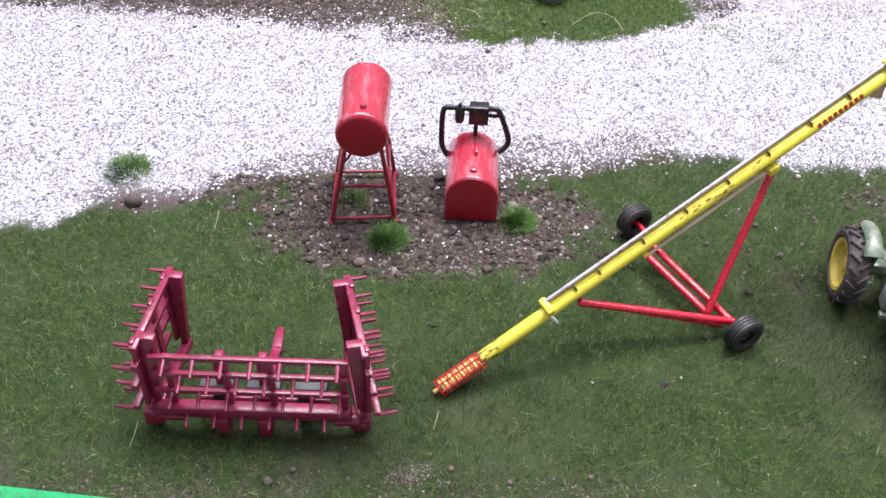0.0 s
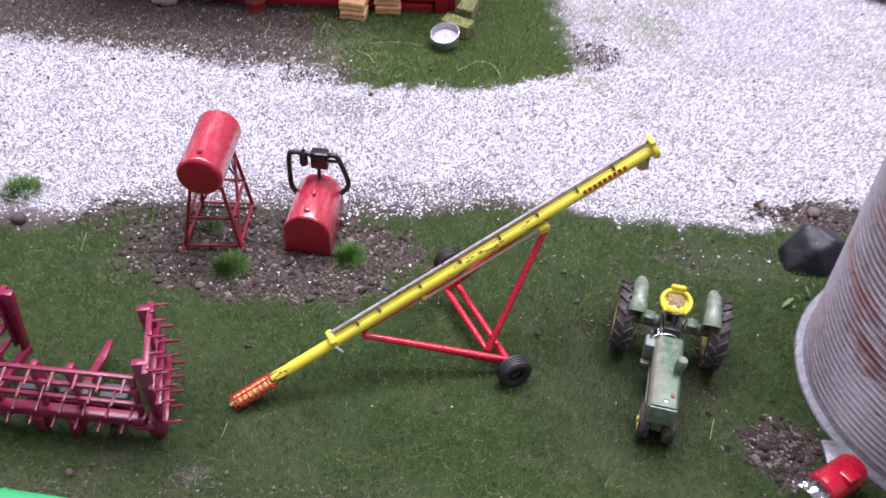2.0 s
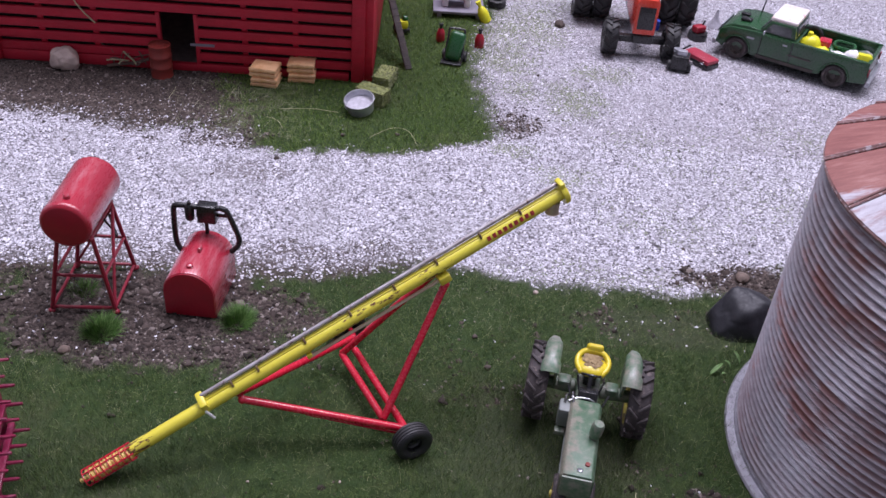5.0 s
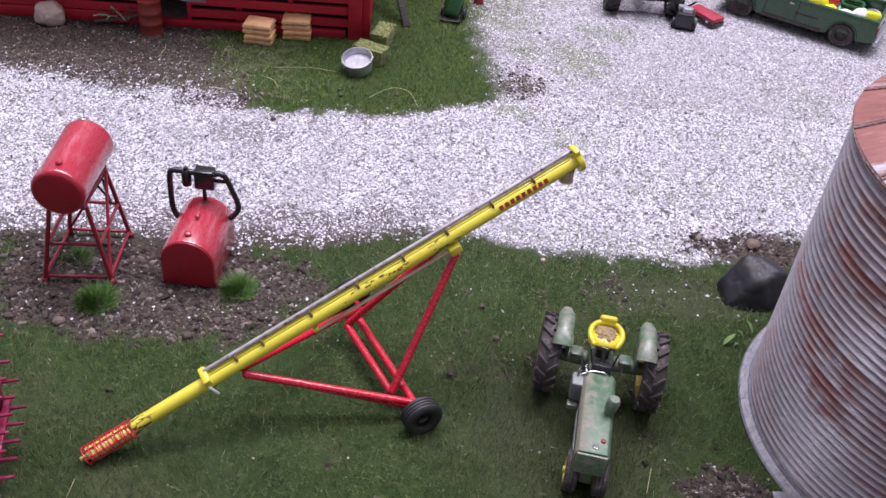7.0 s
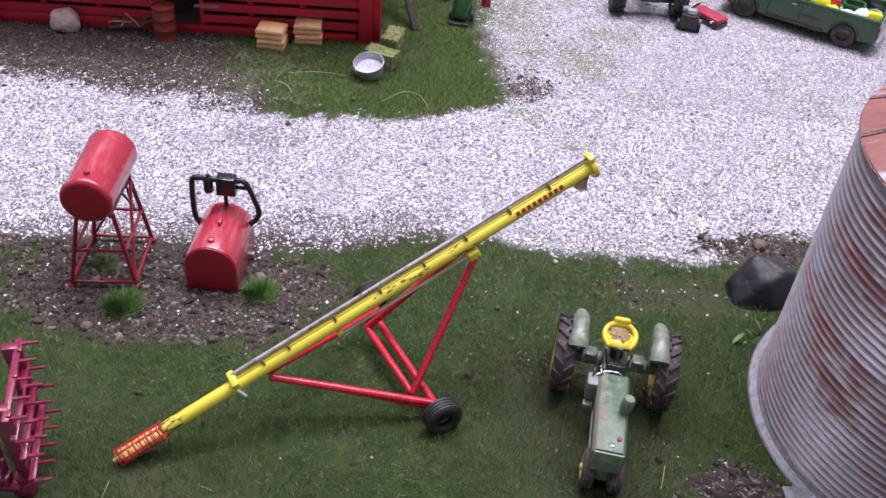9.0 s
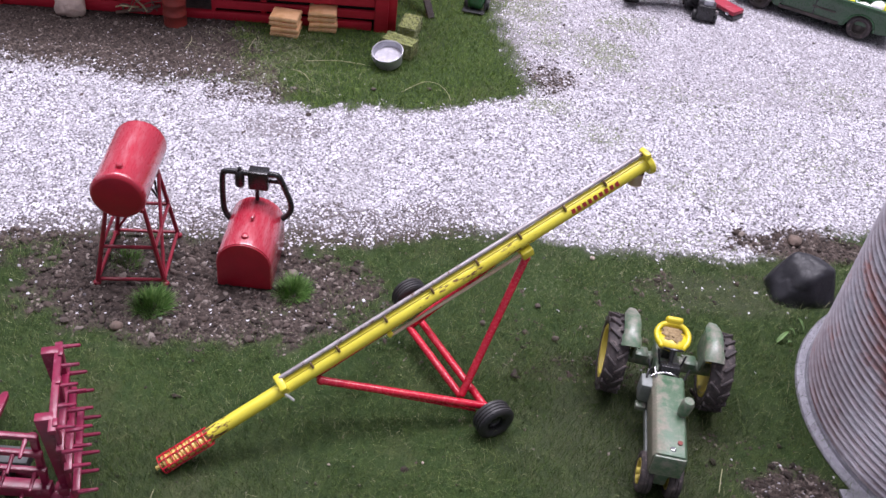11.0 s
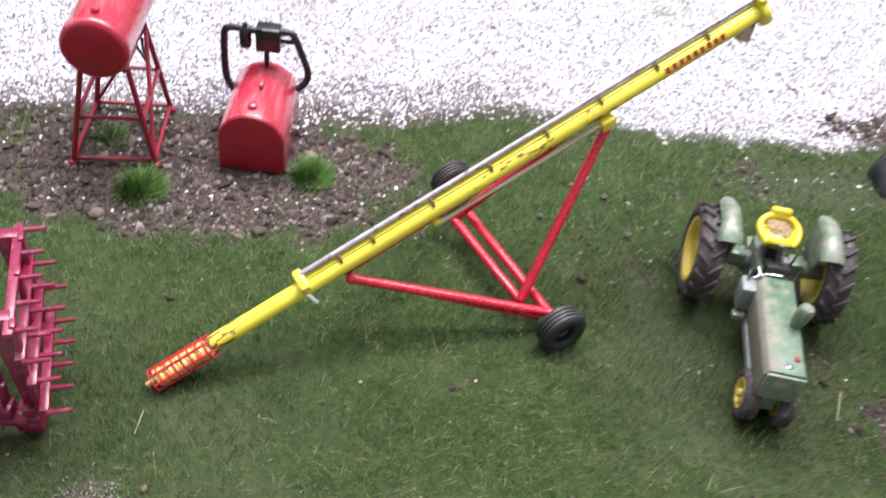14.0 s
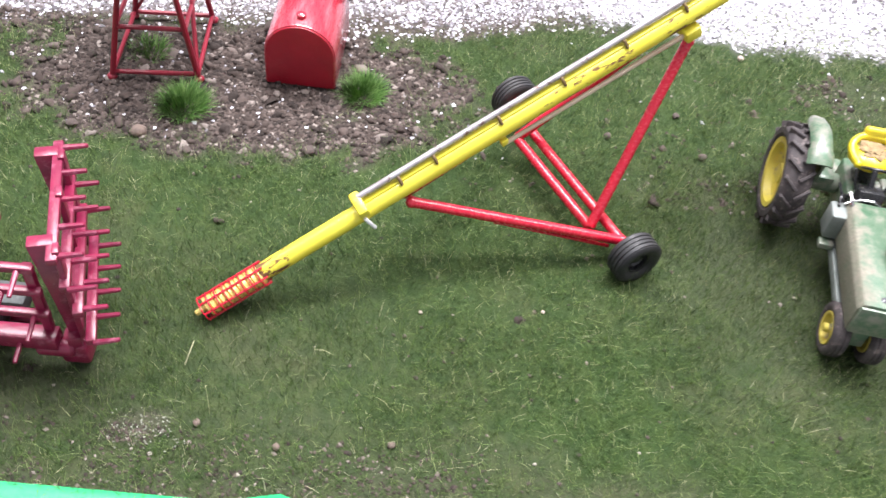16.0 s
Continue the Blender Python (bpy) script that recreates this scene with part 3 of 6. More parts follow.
def upright(x, y):
    """Where the lawn fibres stand straighter, which darkens the turf."""
    return np.maximum(oval(x, y, 118, 166, 34, 34, 1.4), oval(x, y, 0, 142, 50, 24, 1.6))


def height(x, y):
    dip = np.exp(-(((x - 127) / 27) ** 2 + ((y - 161) / 30) ** 2) ** 2)
    return 0.35 * wavy(x, y, 23, 3) + 0.18 * wavy(x, y, 7, 1) - 2.4 * dip


X0, X1, Y0, Y1, CELL = -260.0, 520.0, 113.0, 720.0, 2.0


def make_ground():
    nx, ny = int((X1 - X0) / CELL) + 1, int((Y1 - Y0) / CELL) + 1
    gx, gy = np.meshgrid(np.linspace(X0, X1, nx), np.linspace(Y0, Y1, ny))
    x, y = gx.ravel(), gy.ravel()
    co = np.stack([x, y, height(x, y) - 0.25], 1) * MM
    k = np.arange(nx * ny).reshape(ny, nx)
    quads = np.stack([k[:-1, :-1], k[:-1, 1:], k[1:, 1:], k[1:, :-1]], -1).reshape(-1, 4)
    me = fast_mesh("ground", co, quads, GROUND)
    turf, grav, soil, road = cover(x, y)
    col = np.ones((len(x), 4), np.float32)
    col[:, 0], col[:, 1], col[:, 2] = turf, grav, road
    me.color_attributes.new("cover", "FLOAT_COLOR", "POINT").data.foreach_set("color", col.ravel())
    me.shade_smooth()
    return tagged(new("ground", me), "model farm ground of turf, white gravel and brown soil", "ground", kind="structure")


def fast_mesh(name, co, faces, material):
    """A mesh from arrays of places and of faces that all have the same number of corners."""
    me = bpy.data.meshes.new(name)
    n, c = faces.shape
    me.vertices.add(len(co))
    me.vertices.foreach_set("co", np.ascontiguousarray(co, np.float32).ravel())
    me.loops.add(n * c)
    me.loops.foreach_set("vertex_index", np.ascontiguousarray(faces, np.int32).ravel())
    me.polygons.add(n)
    me.polygons.foreach_set("loop_start", np.arange(0, n * c, c, dtype=np.int32))
    me.update(calc_edges=True)
    me.materials.append(material)
    return me


OCTA = np.array([[1, 0, 0], [-1, 0, 0], [0, 1, 0], [0, -1, 0], [0, 0, 1], [0, 0, -1]], float)
OFACE = np.array([[0, 2, 4], [2, 1, 4], [1, 3, 4], [3, 0, 4]])
RING = np.array([[c * math.cos(a), c * math.sin(a), z] for c, z, k in ((1.0, -0.25, 0.0), (0.80, 0.55, 0.5)) for a in (2 * math.pi * (i + k) / 6 for i in range(6))] + [[0, 0, 0.92]])
RFACE = np.array([f for i in range(6) for f in ((i, (i + 1) % 6, 6 + i), ((i + 1) % 6, 6 + (i + 1) % 6, 6 + i), (6 + i, 6 + (i + 1) % 6, 12))])


def stones(name, x, y, r, material, label, category, sink=0.1, form=(OCTA[:5], OFACE, 0.32)):
    """Small broken stones lying on the ground."""
    n, (shape, tris, vary) = len(x), form
    q = len(shape)
    v = shape[None] * rng.uniform(1 - vary, 1 + vary, (n, q, 1)) + rng.normal(0, vary / 2, (n, q, 3))
    v[:, :, 0] *= rng.uniform(0.8, 1.35, (n, 1))
    v[:, :, 2] *= 0.72
    a = rng.uniform(0, 2 * np.pi, n)
    c, s = np.cos(a)[:, None], np.sin(a)[:, None]
    px, py = v[:, :, 0] * c - v[:, :, 1] * s, v[:, :, 0] * s + v[:, :, 1] * c
    co = np.stack([x[:, None] + px * r[:, None], y[:, None] + py * r[:, None], (height(x, y) - 0.25)[:, None] + (v[:, :, 2] + 0.45 - sink) * r[:, None]], -1)
    faces = tris[None] + q * np.arange(n)[:, None, None]
    ob = new(name, fast_mesh(name, co.reshape(-1, 3) * MM, faces.reshape(-1, 3), material))
    return tagged(ob, label, category, kind="stuff")


def blades(name, x, y, length, width, lean, material, label, category, root=0.0):
    """Grass fibres: bent strips with a pointed tip."""
    n = len(x)
    a, b = rng.uniform(0, 2 * np.pi, n), rng.uniform(0, 2 * np.pi, n)
    dx, dy = np.cos(a), np.sin(a)
    wx, wy = np.cos(b) * width / 2, np.sin(b) * width / 2
    z0 = height(x, y) - 0.35 + root
    up, out = length * np.cos(lean), length * np.sin(lean)
    def at(f, g):
        return x + dx * out * g, y + dy * out * g, z0 + up * f
    p0, p1, p2 = at(0, 0), at(0.58, 0.36), at(1.0, 1.0)
    co = np.empty((n, 5, 3))
    for k, (p, s) in enumerate(((p0, -1), (p0, 1), (p1, -0.8), (p1, 0.8), (p2, 0))):
        co[:, k, 0], co[:, k, 1], co[:, k, 2] = p[0] + s * wx, p[1] + s * wy, p[2]
    f = np.array([[0, 1, 3], [0, 3, 2], [2, 3, 4]])
    faces = f[None] + 5 * np.arange(n)[:, None, None]
    ob = new(name, fast_mesh(name, co.reshape(-1, 3) * MM, faces.reshape(-1, 3), material))
    return tagged(ob, label, category, kind="stuff")


def scatter(n, x0, x1, y0, y1):
    return rng.uniform(x0, x1, n), rng.uniform(y0, y1, n)


make_ground()

# crushed stone, dense where the yard is
near, far = scatter(300000, -170, 300, 190, 335), scatter(170000, -60, 400, 335, 560)
bed = scatter(2500, 142, 180, 134, 170)
x, y = np.concatenate([near[0], far[0], bed[0]]), np.concatenate([near[1], far[1], bed[1]])
t_, g_, s_, r_ = cover(x, y)
fringe = step(18 - np.abs(y - 234), 10) * step(55 - np.abs(x - 142), 20) * (g_ < 0.3)
keep = rng.random(len(x)) < np.clip(fringe * 0.0008 + g_ * 1.0 + s_ * np.where((y < 275) & (y > 229), np.where(x > 120, 0.0, 0.27), np.where((y < 275) & (y > 222), 0.06, np.where(y > 300, np.where((y < 325) | (x > 90), 0.12, 0.04), np.where((x > 140) & (y < 172) & (s_ > 0.4), 0.16, 0.018)))) + 0.0006, 0, 1) * (1 - r_)
x, y = x[keep], y[keep]
stones("gravel", x, y, rng.uniform(0.18, 0.50, len(x)) * np.where(y > 335, 0.95, 1) * np.where(rng.random(len(x)) < 0.006, 1.8, 1), GRAINS, "fine crushed white and grey gravel of the yard", "gravel")

x, y = scatter(120000, 85, 260, 235, 480)
keep = rng.random(len(x)) < mossy(x, y) * 0.9 * cover(x, y)[1]
x, y = x[keep], y[keep]
stones("moss_specks", x, y, rng.uniform(0.15, 0.38, len(x)), MOSS, "thin yellow-green moss between the gravel", "moss", -0.35)

# soil crumbs
beds = [scatter(n, *box_) for n, box_ in ((44000, (-60, 142, 184, 256)), (26000, (-150, 30, 305, 368)), (6000, (140, 182, 134, 172)), (7000, (160, 225, 232, 268)), (5000, (98, 132, 322, 358)), (16000, (-100, 60, 113, 125)), (30000, (-170, 400, 113, 500)))]
x, y = np.concatenate([b[0] for b in beds]), np.concatenate([b[1] for b in beds])
t_, g_, s_, r_ = cover(x, y)
rim = (y > 226) & (y < 275) & (x < 130)
keep = rng.random(len(x)) < s_ * np.where(rim, 0.55, np.where((s_ < 0.4) & (y < 212), 0.35, 0.9)) + np.where(g_ > 0.5, 0.022, 0.008)
x, y = x[keep], y[keep]
rim = (y > 226) & (y < 275) & (x < 130)
big = (rng.random(len(x)) < 0.08) & (y > 130) & ~rim
r = rng.uniform(0.22, 0.55, len(x)) * np.where(y > 130, np.where(rim, 0.65, 1), 0.7)
stones("soil_clods", x[big], y[big], rng.uniform(0.45, 0.95, big.sum()) * np.where(y[big] > 300, 0.7, 1) * np.where(rng.random(big.sum()) < 0.12, 1.5, 1), CLODS, "rough brown clods lying in the bare soil", "soil", 0.25, (RING, RFACE, 0.46))
x, y, r = x[~big], y[~big], r[~big]
stones("soil_crumbs", x, y, r, CLODS, "crumbled brown soil and small clods on the ground", "soil")

x, y = scatter(9000, -130, 190, 113, 236)
keep = rng.random(len(x)) < (0.045 + 0.04 * (y < 150)) * cover(x, y)[0] + (np.abs(x - 20) < 95) * 0.5 * step(120 - y + 4 * wavy(x, y, 9, 1), 8) * (0.3 + 0.7 * step(34 - np.abs(x - 36), 20))
x, y = x[keep], y[keep]
stones("loose_grit", x, y, rng.uniform(0.14, 0.42, len(x)), GRIT, "tan and brown grit in the thin front grass", "grit", 0.15, (RING, RFACE, 0.14))

x, y = rng.normal(4.5, 3.2, 150), rng.normal(124.2, 2.0, 150)
stones("dry_sand", x, y, rng.uniform(0.10, 0.22, len(x)), SAND, "pale tan sand spilled on the thin turf", "sand", -0.6)

# turf
x, y = scatter(470000, -170, 230, 113, 262)
t_, g_, s_, r_ = cover(x, y)
thin = np.clip(0.75 + 0.5 * wavy(x, y, 9, 2), 0.25, 1)
keep = rng.random(len(x)) < t_ * thin
x, y = x[keep], y[keep]
n = len(x)
long_ = np.where(rng.random(n) < 0.08, 1.8, 1)
blades("lawn", x, y, rng.uniform(1.4, 3.4, n) * long_, rng.uniform(0.05, 0.105, n), np.radians(rng.uniform(26, 84, n)) * (1 - 0.42 * upright(x, y)), BLADES, "short green static grass fibres of the lawn", "grass")
x, y = scatter(48000, -170, 230, 113, 250)
t_, g_, s_, r_ = cover(x, y)
pale = 0.12 + 0.6 * step(17 - np.abs(y - 232), 14) * step(x - 90, 20) + 0.22 * step(wavy(x, y, 14, 3) - 0.45, 0.4) + 0.25 * step(122 - y, 8)
keep = rng.random(len(x)) < t_ * pale
x, y = x[keep], y[keep]
n = len(x)
blades("dry_grass", x, y, rng.uniform(1.4, 4.0, n), rng.uniform(0.045, 0.085, n), np.radians(rng.uniform(48, 88, n)), DRYBLADES, "scattered pale olive fibres in the lawn", "grass")
a, b = scatter(120000, -30, 400, 262, 640), scatter(90000, -30, 165, 290, 470)
x, y = np.concatenate([a[0], b[0]]), np.concatenate([a[1], b[1]])
t_, g_, s_, r_ = cover(x, y)
keep = rng.random(len(x)) < t_ * (1 - r_)
x, y = x[keep], y[keep]
n = len(x)
blades("back_grass", x, y, rng.uniform(1.3, 2.6, n), rng.uniform(0.11, 0.21, n), np.radians(rng.uniform(20, 74, n)), BACKBLADES, "short green grass fibres round the red shed", "grass")
x, y = scatter(4200, -30, 62, 312, 356)
keep = rng.random(len(x)) < np.exp(-((x - 8) / 22) ** 2) * step(y - 316 + 0.2 * x, 12) * (0.3 + 0.7 * step(wavy(x, y, 8, 3), 0.6))
x, y = x[keep], y[keep]
n = len(x)
blades("straw_wisps", x, y, rng.uniform(2.5, 7.5, n), rng.uniform(0.09, 0.15, n), np.radians(rng.uniform(66, 89, n)), DRYBLADES, "long dry straw wisps between soil and grass", "grass", 0.5)

# ---- table cover, hall ----
bm = B()
prof = [(113.2, 0.6), (111.5, 1.1), (109, 0.4), (106, -4), (104, -14), (103, -26), (102.5, -40)]
cols = []
for k in range(131):
    u = X0 + (X1 - X0) * k / 130
    lift = 1.5 * math.exp(-((u - 27) / 4.5) ** 2)
    cols.append([bm.verts.new((u, p[0] - 113.2 + float(np.interp(u, [-260, -85, -57, -14, 30, 520], [121, 118.0, 115.6, 113.6, 113.3, 112])) + lift * 0.9 + 1.5 * noise.noise(Vector((u * 0.02, 0, i * 0.1))) * min(i, 3), p[1] + lift * (1 if i < 3 else 0.3) - 0.2)) for i, p in enumerate(prof)])
for a, b in zip(cols, cols[1:]):
    for i in range(len(prof) - 1):
        bm.faces.new((a[i], a[i + 1], b[i + 1], b[i]))
shell(bm, 0.8)
solo("table_cover", bm, CLOTH, I4, "bright green cover along the table edge", "table cover", kind="structure")
bm = box(B(), X1 - X0, Y1 - Y0 - 6, 20, T((X0 + X1) / 2, (Y0 + Y1) / 2 + 4, -17), 1)
solo("table_top", bm, WOOD, I4, "wooden table board under the model farm", "table", kind="structure")

# ---- grain bin ----


def grain_bin():
    ob = thing("grain_bin", place(218.7, 179.2), "corrugated galvanised grain bin with a rusted cone roof", "grain bin")
    part("base_ring", lathe(B(), [(46.8, 0), (50.6, 0), (50.8, 0.5), (50.4, 1.0), (48.4, 1.2), (48.2, 2.0), (46.8, 2.0)], 96), CLEANZINC, ob, "pale galvanised base flange")
    prof, n = [(46.6, 1.2)], 37
    for k in range(n * 6 + 1):
        z = 1.5 + 80.5 * k / (n * 6)
        prof.append((47.5 + 0.60 * math.cos(2 * math.pi * k / 6), z))
    prof.append((46.6, 82.2))
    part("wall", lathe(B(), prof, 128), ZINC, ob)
    # roof: a cone in sheets with a raised rib between each two
    part("roof_cone", lathe(B(), [(48.2, 81.0), (48.4, 81.3), (9.0, 102.9), (8.8, 102.6), (47.6, 80.9), (48.2, 81.0)], 96), ROOFRUST, ob)
    part("eave_lip", lathe(B(), [(47.9, 80.6), (48.7, 80.7), (48.9, 81.3), (48.5, 81.9), (47.9, 81.7), (47.9, 80.6)], 96), RIBZINC, ob)
    sheet = None
    for k in range(16):
        m = R(360 * k / 16 + 10.5, "Z")
        if sheet is None:
            b = B()
            rows = []
            for u in np.linspace(0, 1, 7):
                rr, z = 48.7 + (9.2 - 48.7) * u, 81.75 + (103.4 - 81.75) * u
                rows.append([b.verts.new((rr * math.cos(t), rr * math.sin(t), z + 0.12 * math.sin(9 * u + 4 * t))) for t in np.linspace(radians(0.3), radians(22.2), 7)])
            for p, q in zip(rows, rows[1:]):
                for i in range(6):
                    b.faces.new((p[i], p[i + 1], q[i + 1], q[i]))
            shell(b, 0.35)
            sheet = part("roof_sheet", b, SHEET, ob, "rusted roof sheet with bare white patches", m=m)
        else:
            again(sheet, ob, m)
    rib = None
    for k in range(16):
        m = R(360 * k / 16 + 10.5, "Z")
        if rib is None:
            b = B()
            for side in (-0.45, 0.45):
                pipe(b, [(48.8, side, 81.9), (40, side * 1.1, 86.8), (30, side * 0.8, 92.2), (20, side, 97.8), (9.4, side * 0.8, 103.4)], 0.34, 7)
            rib = part("rib", b, RIBZINC, ob, m=m)
        else:
            again(rib, ob, m)
    part("cap_ring", lathe(B(), [(8.4, 102.5), (10.0, 102.6), (10.2, 105.2), (9.4, 105.8), (8.8, 105.2), (8.4, 102.5)], 40), CLEANZINC, ob)
    part("cap", lathe(B(), [(8.9, 105.0), (8.6, 106.6), (4, 108.2), (0, 108.8)], 40), CLEANZINC, ob, "small galvanised roof cap")
    part("base_plate", box(B(), 23, 9.5, 0.9, T(-36.5, -27.8, 0.5) @ R(3, "Z"), 0.2), CLEANZINC, ob, "flat galvanised plate at the foot")
    return ob


grain_bin()


def motor():
    ob = thing("auger_motor", place(170.2, 140.2, 0, 38), "shiny red rounded motor with a silver finned end", "motor")
    part("body", lathe(B(), [(0, -7), (3.2, -7), (4.4, -6.2), (4.6, -5), (4.6, 6), (4.0, 7.2), (0, 7.4)], 28, T(0, 0, 4.8) @ R(90, "Y")), RED, ob)
    part("terminal_box", box(B(), 4.4, 4, 3, T(1, -2.0, 8.2), 0.5), RED, ob)
    b = lathe(B(), [(0, -0.2), (3.8, -0.2), (4.0, 0.3), (4.0, 3.2), (3.2, 4.4), (0, 4.6)], 24, T(-7, 0, 4.8) @ R(-90, "Y"))
    end = part("finned_end", b, CHROME, ob, "silver finned end cap")
    fin = None
    for k in range(14):
        m = T(-9, 0, 4.8) @ R(360 / 14 * k, "X") @ T(0, 4.0, 0) @ R(90, "Y")
        fin = part("fin", box(B(), 0.35, 1.2, 4.0, bev=0.05, seg=1), CHROME, end, m=m) if fin is None else fin
        if k:
            again(fin, end, m)
    part("foot", box(B(), 9, 7, 1.0, T(0, 0, 0.5), 0.2), CLEANZINC, ob)
    return ob


motor()

# ---- the two fuel tanks ----


def stand_tank():
    ob = thing("overhead_tank", place(-13.3, 217.2, 0, 2), "red fuel drum on a tall red angle-iron stand", "tank")
    feet = [(-9.0, -10.8), (9.0, -9.6), (8.6, 11.2), (-9.0, 10.4)]
    tops = [(-4.2, -8.2), (5.2, -8.2), (5.2, 9.0), (-4.2, 9.0)]
    top = 25.4
    for (fx, fy), (tx, ty) in zip(feet, tops):
        b = rod(B(), (fx, fy, 0), (tx, ty, top), 0.62, seg=8)
        blob(b, 1.1, 1.1, 0.8, T(fx, fy, 0.4), 0.1, sub=2)
        part("leg", b, STAND, ob)
    def at(k, z):
        f = z / top
        return (feet[k][0] * (1 - f) + tops[k][0] * f, feet[k][1] * (1 - f) + tops[k][1] * f, z)
    for k in range(4):
        part("rail", rod(B(), at(k, 1.6), at((k + 1) % 4, 1.6), 0.5, seg=8), STAND, ob)
    for k, z in ((0, 12.5), (1, 12.5), (2, 12.5), (3, 12.5)):
        part("rail", rod(B(), at(k, z), at((k + 1) % 4, z), 0.5, seg=8), STAND, ob)
    part("brace", rod(B(), at(1, 1.6), at(2, 24.2), 0.5, seg=8), STAND, ob)
    part("brace", rod(B(), at(3, 1.6), at(2, 24.2), 0.4, seg=8), STAND, ob)
    for x in (-3.8, 4.8):
        part("cradle", rod(B(), (x, -9.5, 25.2), (x, 10.5, 25.2), 0.7, seg=8), STAND, ob)
    m = T(0.6, 0, 31.9) @ R(-1, "Z") @ R(-90, "X")
    drum = part("drum", lathe(B(), [(0, -12.7), (6.2, -12.7), (6.7, -12.4), (6.95, -11.9), (7.0, -11.1), (6.9, -10.7), (6.9, 10.8), (7.0, 11.2), (6.95, 11.9), (6.6, 12.4), (0, 12.5)], 44, m), TANK, ob, "faded red drum with a worn top")
    # unfaded end disc, its red darkened for the side turned from the lamps
    part("front_head", lathe(B(), [(0, -13.0), (5.7, -12.95), (6.3, -12.75), (6.5, -12.45), (6.2, -12.3), (0, -12.3)], 44, m), HEAD, drum, "unfaded red front end with its shade painted in")
    part("filler_cap", lathe(B(), [(0, 0), (0.9, 0), (0.9, 1.2), (0.6, 1.5), (0, 1.5)], 12, T(0.9, -9.0, 38.4)), TANK, drum)
    part("hose", pipe(B(), curve_points([(3, 6, 22.4), (4.5, 8, 17), (5, 10.5, 12), (4.2, 9.6, 17.5), (4.4, 8.2, 22)], 6), 0.35, 6), BLACK, ob, "thin black hose")
    return ob


def ground_tank():
    ob = thing("fuel_tank", place(17.7, 220.1, 0, -1.5), "red flat-bottomed fuel tank with a round top", "tank")
    w, s = 7.6, 8.2
    out = [(-w, 0), (w, 0), (w, s)] + [(w * math.cos(a), s + w * math.sin(a)) for a in np.linspace(0.12, math.pi - 0.12, 20)] + [(-w, s)]
    tank = part("tank", prism(B(), out, 21.2, I4, 0.45), TANK, ob)
    inner = [(x * 0.955, 0.35 + z * 0.955) for x, z in out]
    # front face in the darker red, shade put into the colour
    part("front_head", prism(B(), inner, 0.5, T(0, -10.7, 0), 0.15), HEAD, tank, "unfaded red front end with its shade painted in")
    part("filler_cap", lathe(B(), [(0, 0), (1.0, 0), (1.0, 0.9), (0.6, 1.2), (0, 1.2)], 12, T(0.0, -7.6, s + w - 0.2)), TANK, tank)
    b = box(B(), 0.9, 2.4, 1.8, T(0.6, 0.4, s + w + 0.5), 0.3)
    part("lifting_lug", b, TANK, tank)
    yb = 9.2
    part("stem", rod(B(), (0.2, yb, s + w - 0.4), (0.2, yb, 20.6), 0.62, seg=10), BLACK, ob)
    part("pump", box(B(), 5.6, 3.6, 6.0, T(0.8, yb, 23.2), 0.35), BLACK, ob, "black square fuel pump")
    b = lathe(B(), [(0, 0), (1.2, 0), (1.4, 0.4), (1.4, 4.6), (1.0, 5.2), (0, 5.3)], 16, T(-4.6, yb, 20.2))
    rod(b, (-4.6, yb, 25.4), (-4.6, yb, 26.2), 0.6, seg=8)
    part("filter", b, BLACK, ob, "black filter cup")
    part("hose", pipe(B(), curve_points([(-2, yb, 24.6), (-5.4, yb, 24.8), (-8.4, yb, 24.6), (-9.4, yb + 0.2, 22.9), (-9.6, yb, 16.5), (-9.2, yb - 0.6, 11.4), (-7.5, yb - 1.2, 8.6)], 7), 0.85, 10), BLACK, ob, "thick black hose")
    part("hose", pipe(B(), curve_points([(2, yb, 24.6), (5.0, yb, 25.0), (6.6, yb, 24.0), (8.4, yb - 0.2, 19.6), (9.8, yb - 0.4, 15.2), (9.3, yb - 0.8, 12.6), (7.4, yb - 1.2, 10.6)], 7), 0.85, 10), BLACK, ob, "thick black hose")
    part("nozzle_bracket", box(B(), 4.2, 0.8, 1.0, T(4.6, yb, 22.6), 0.2), BLACK, ob)
    return ob


stand_tank()
ground_tank()

# ---- folded spike harrow ----


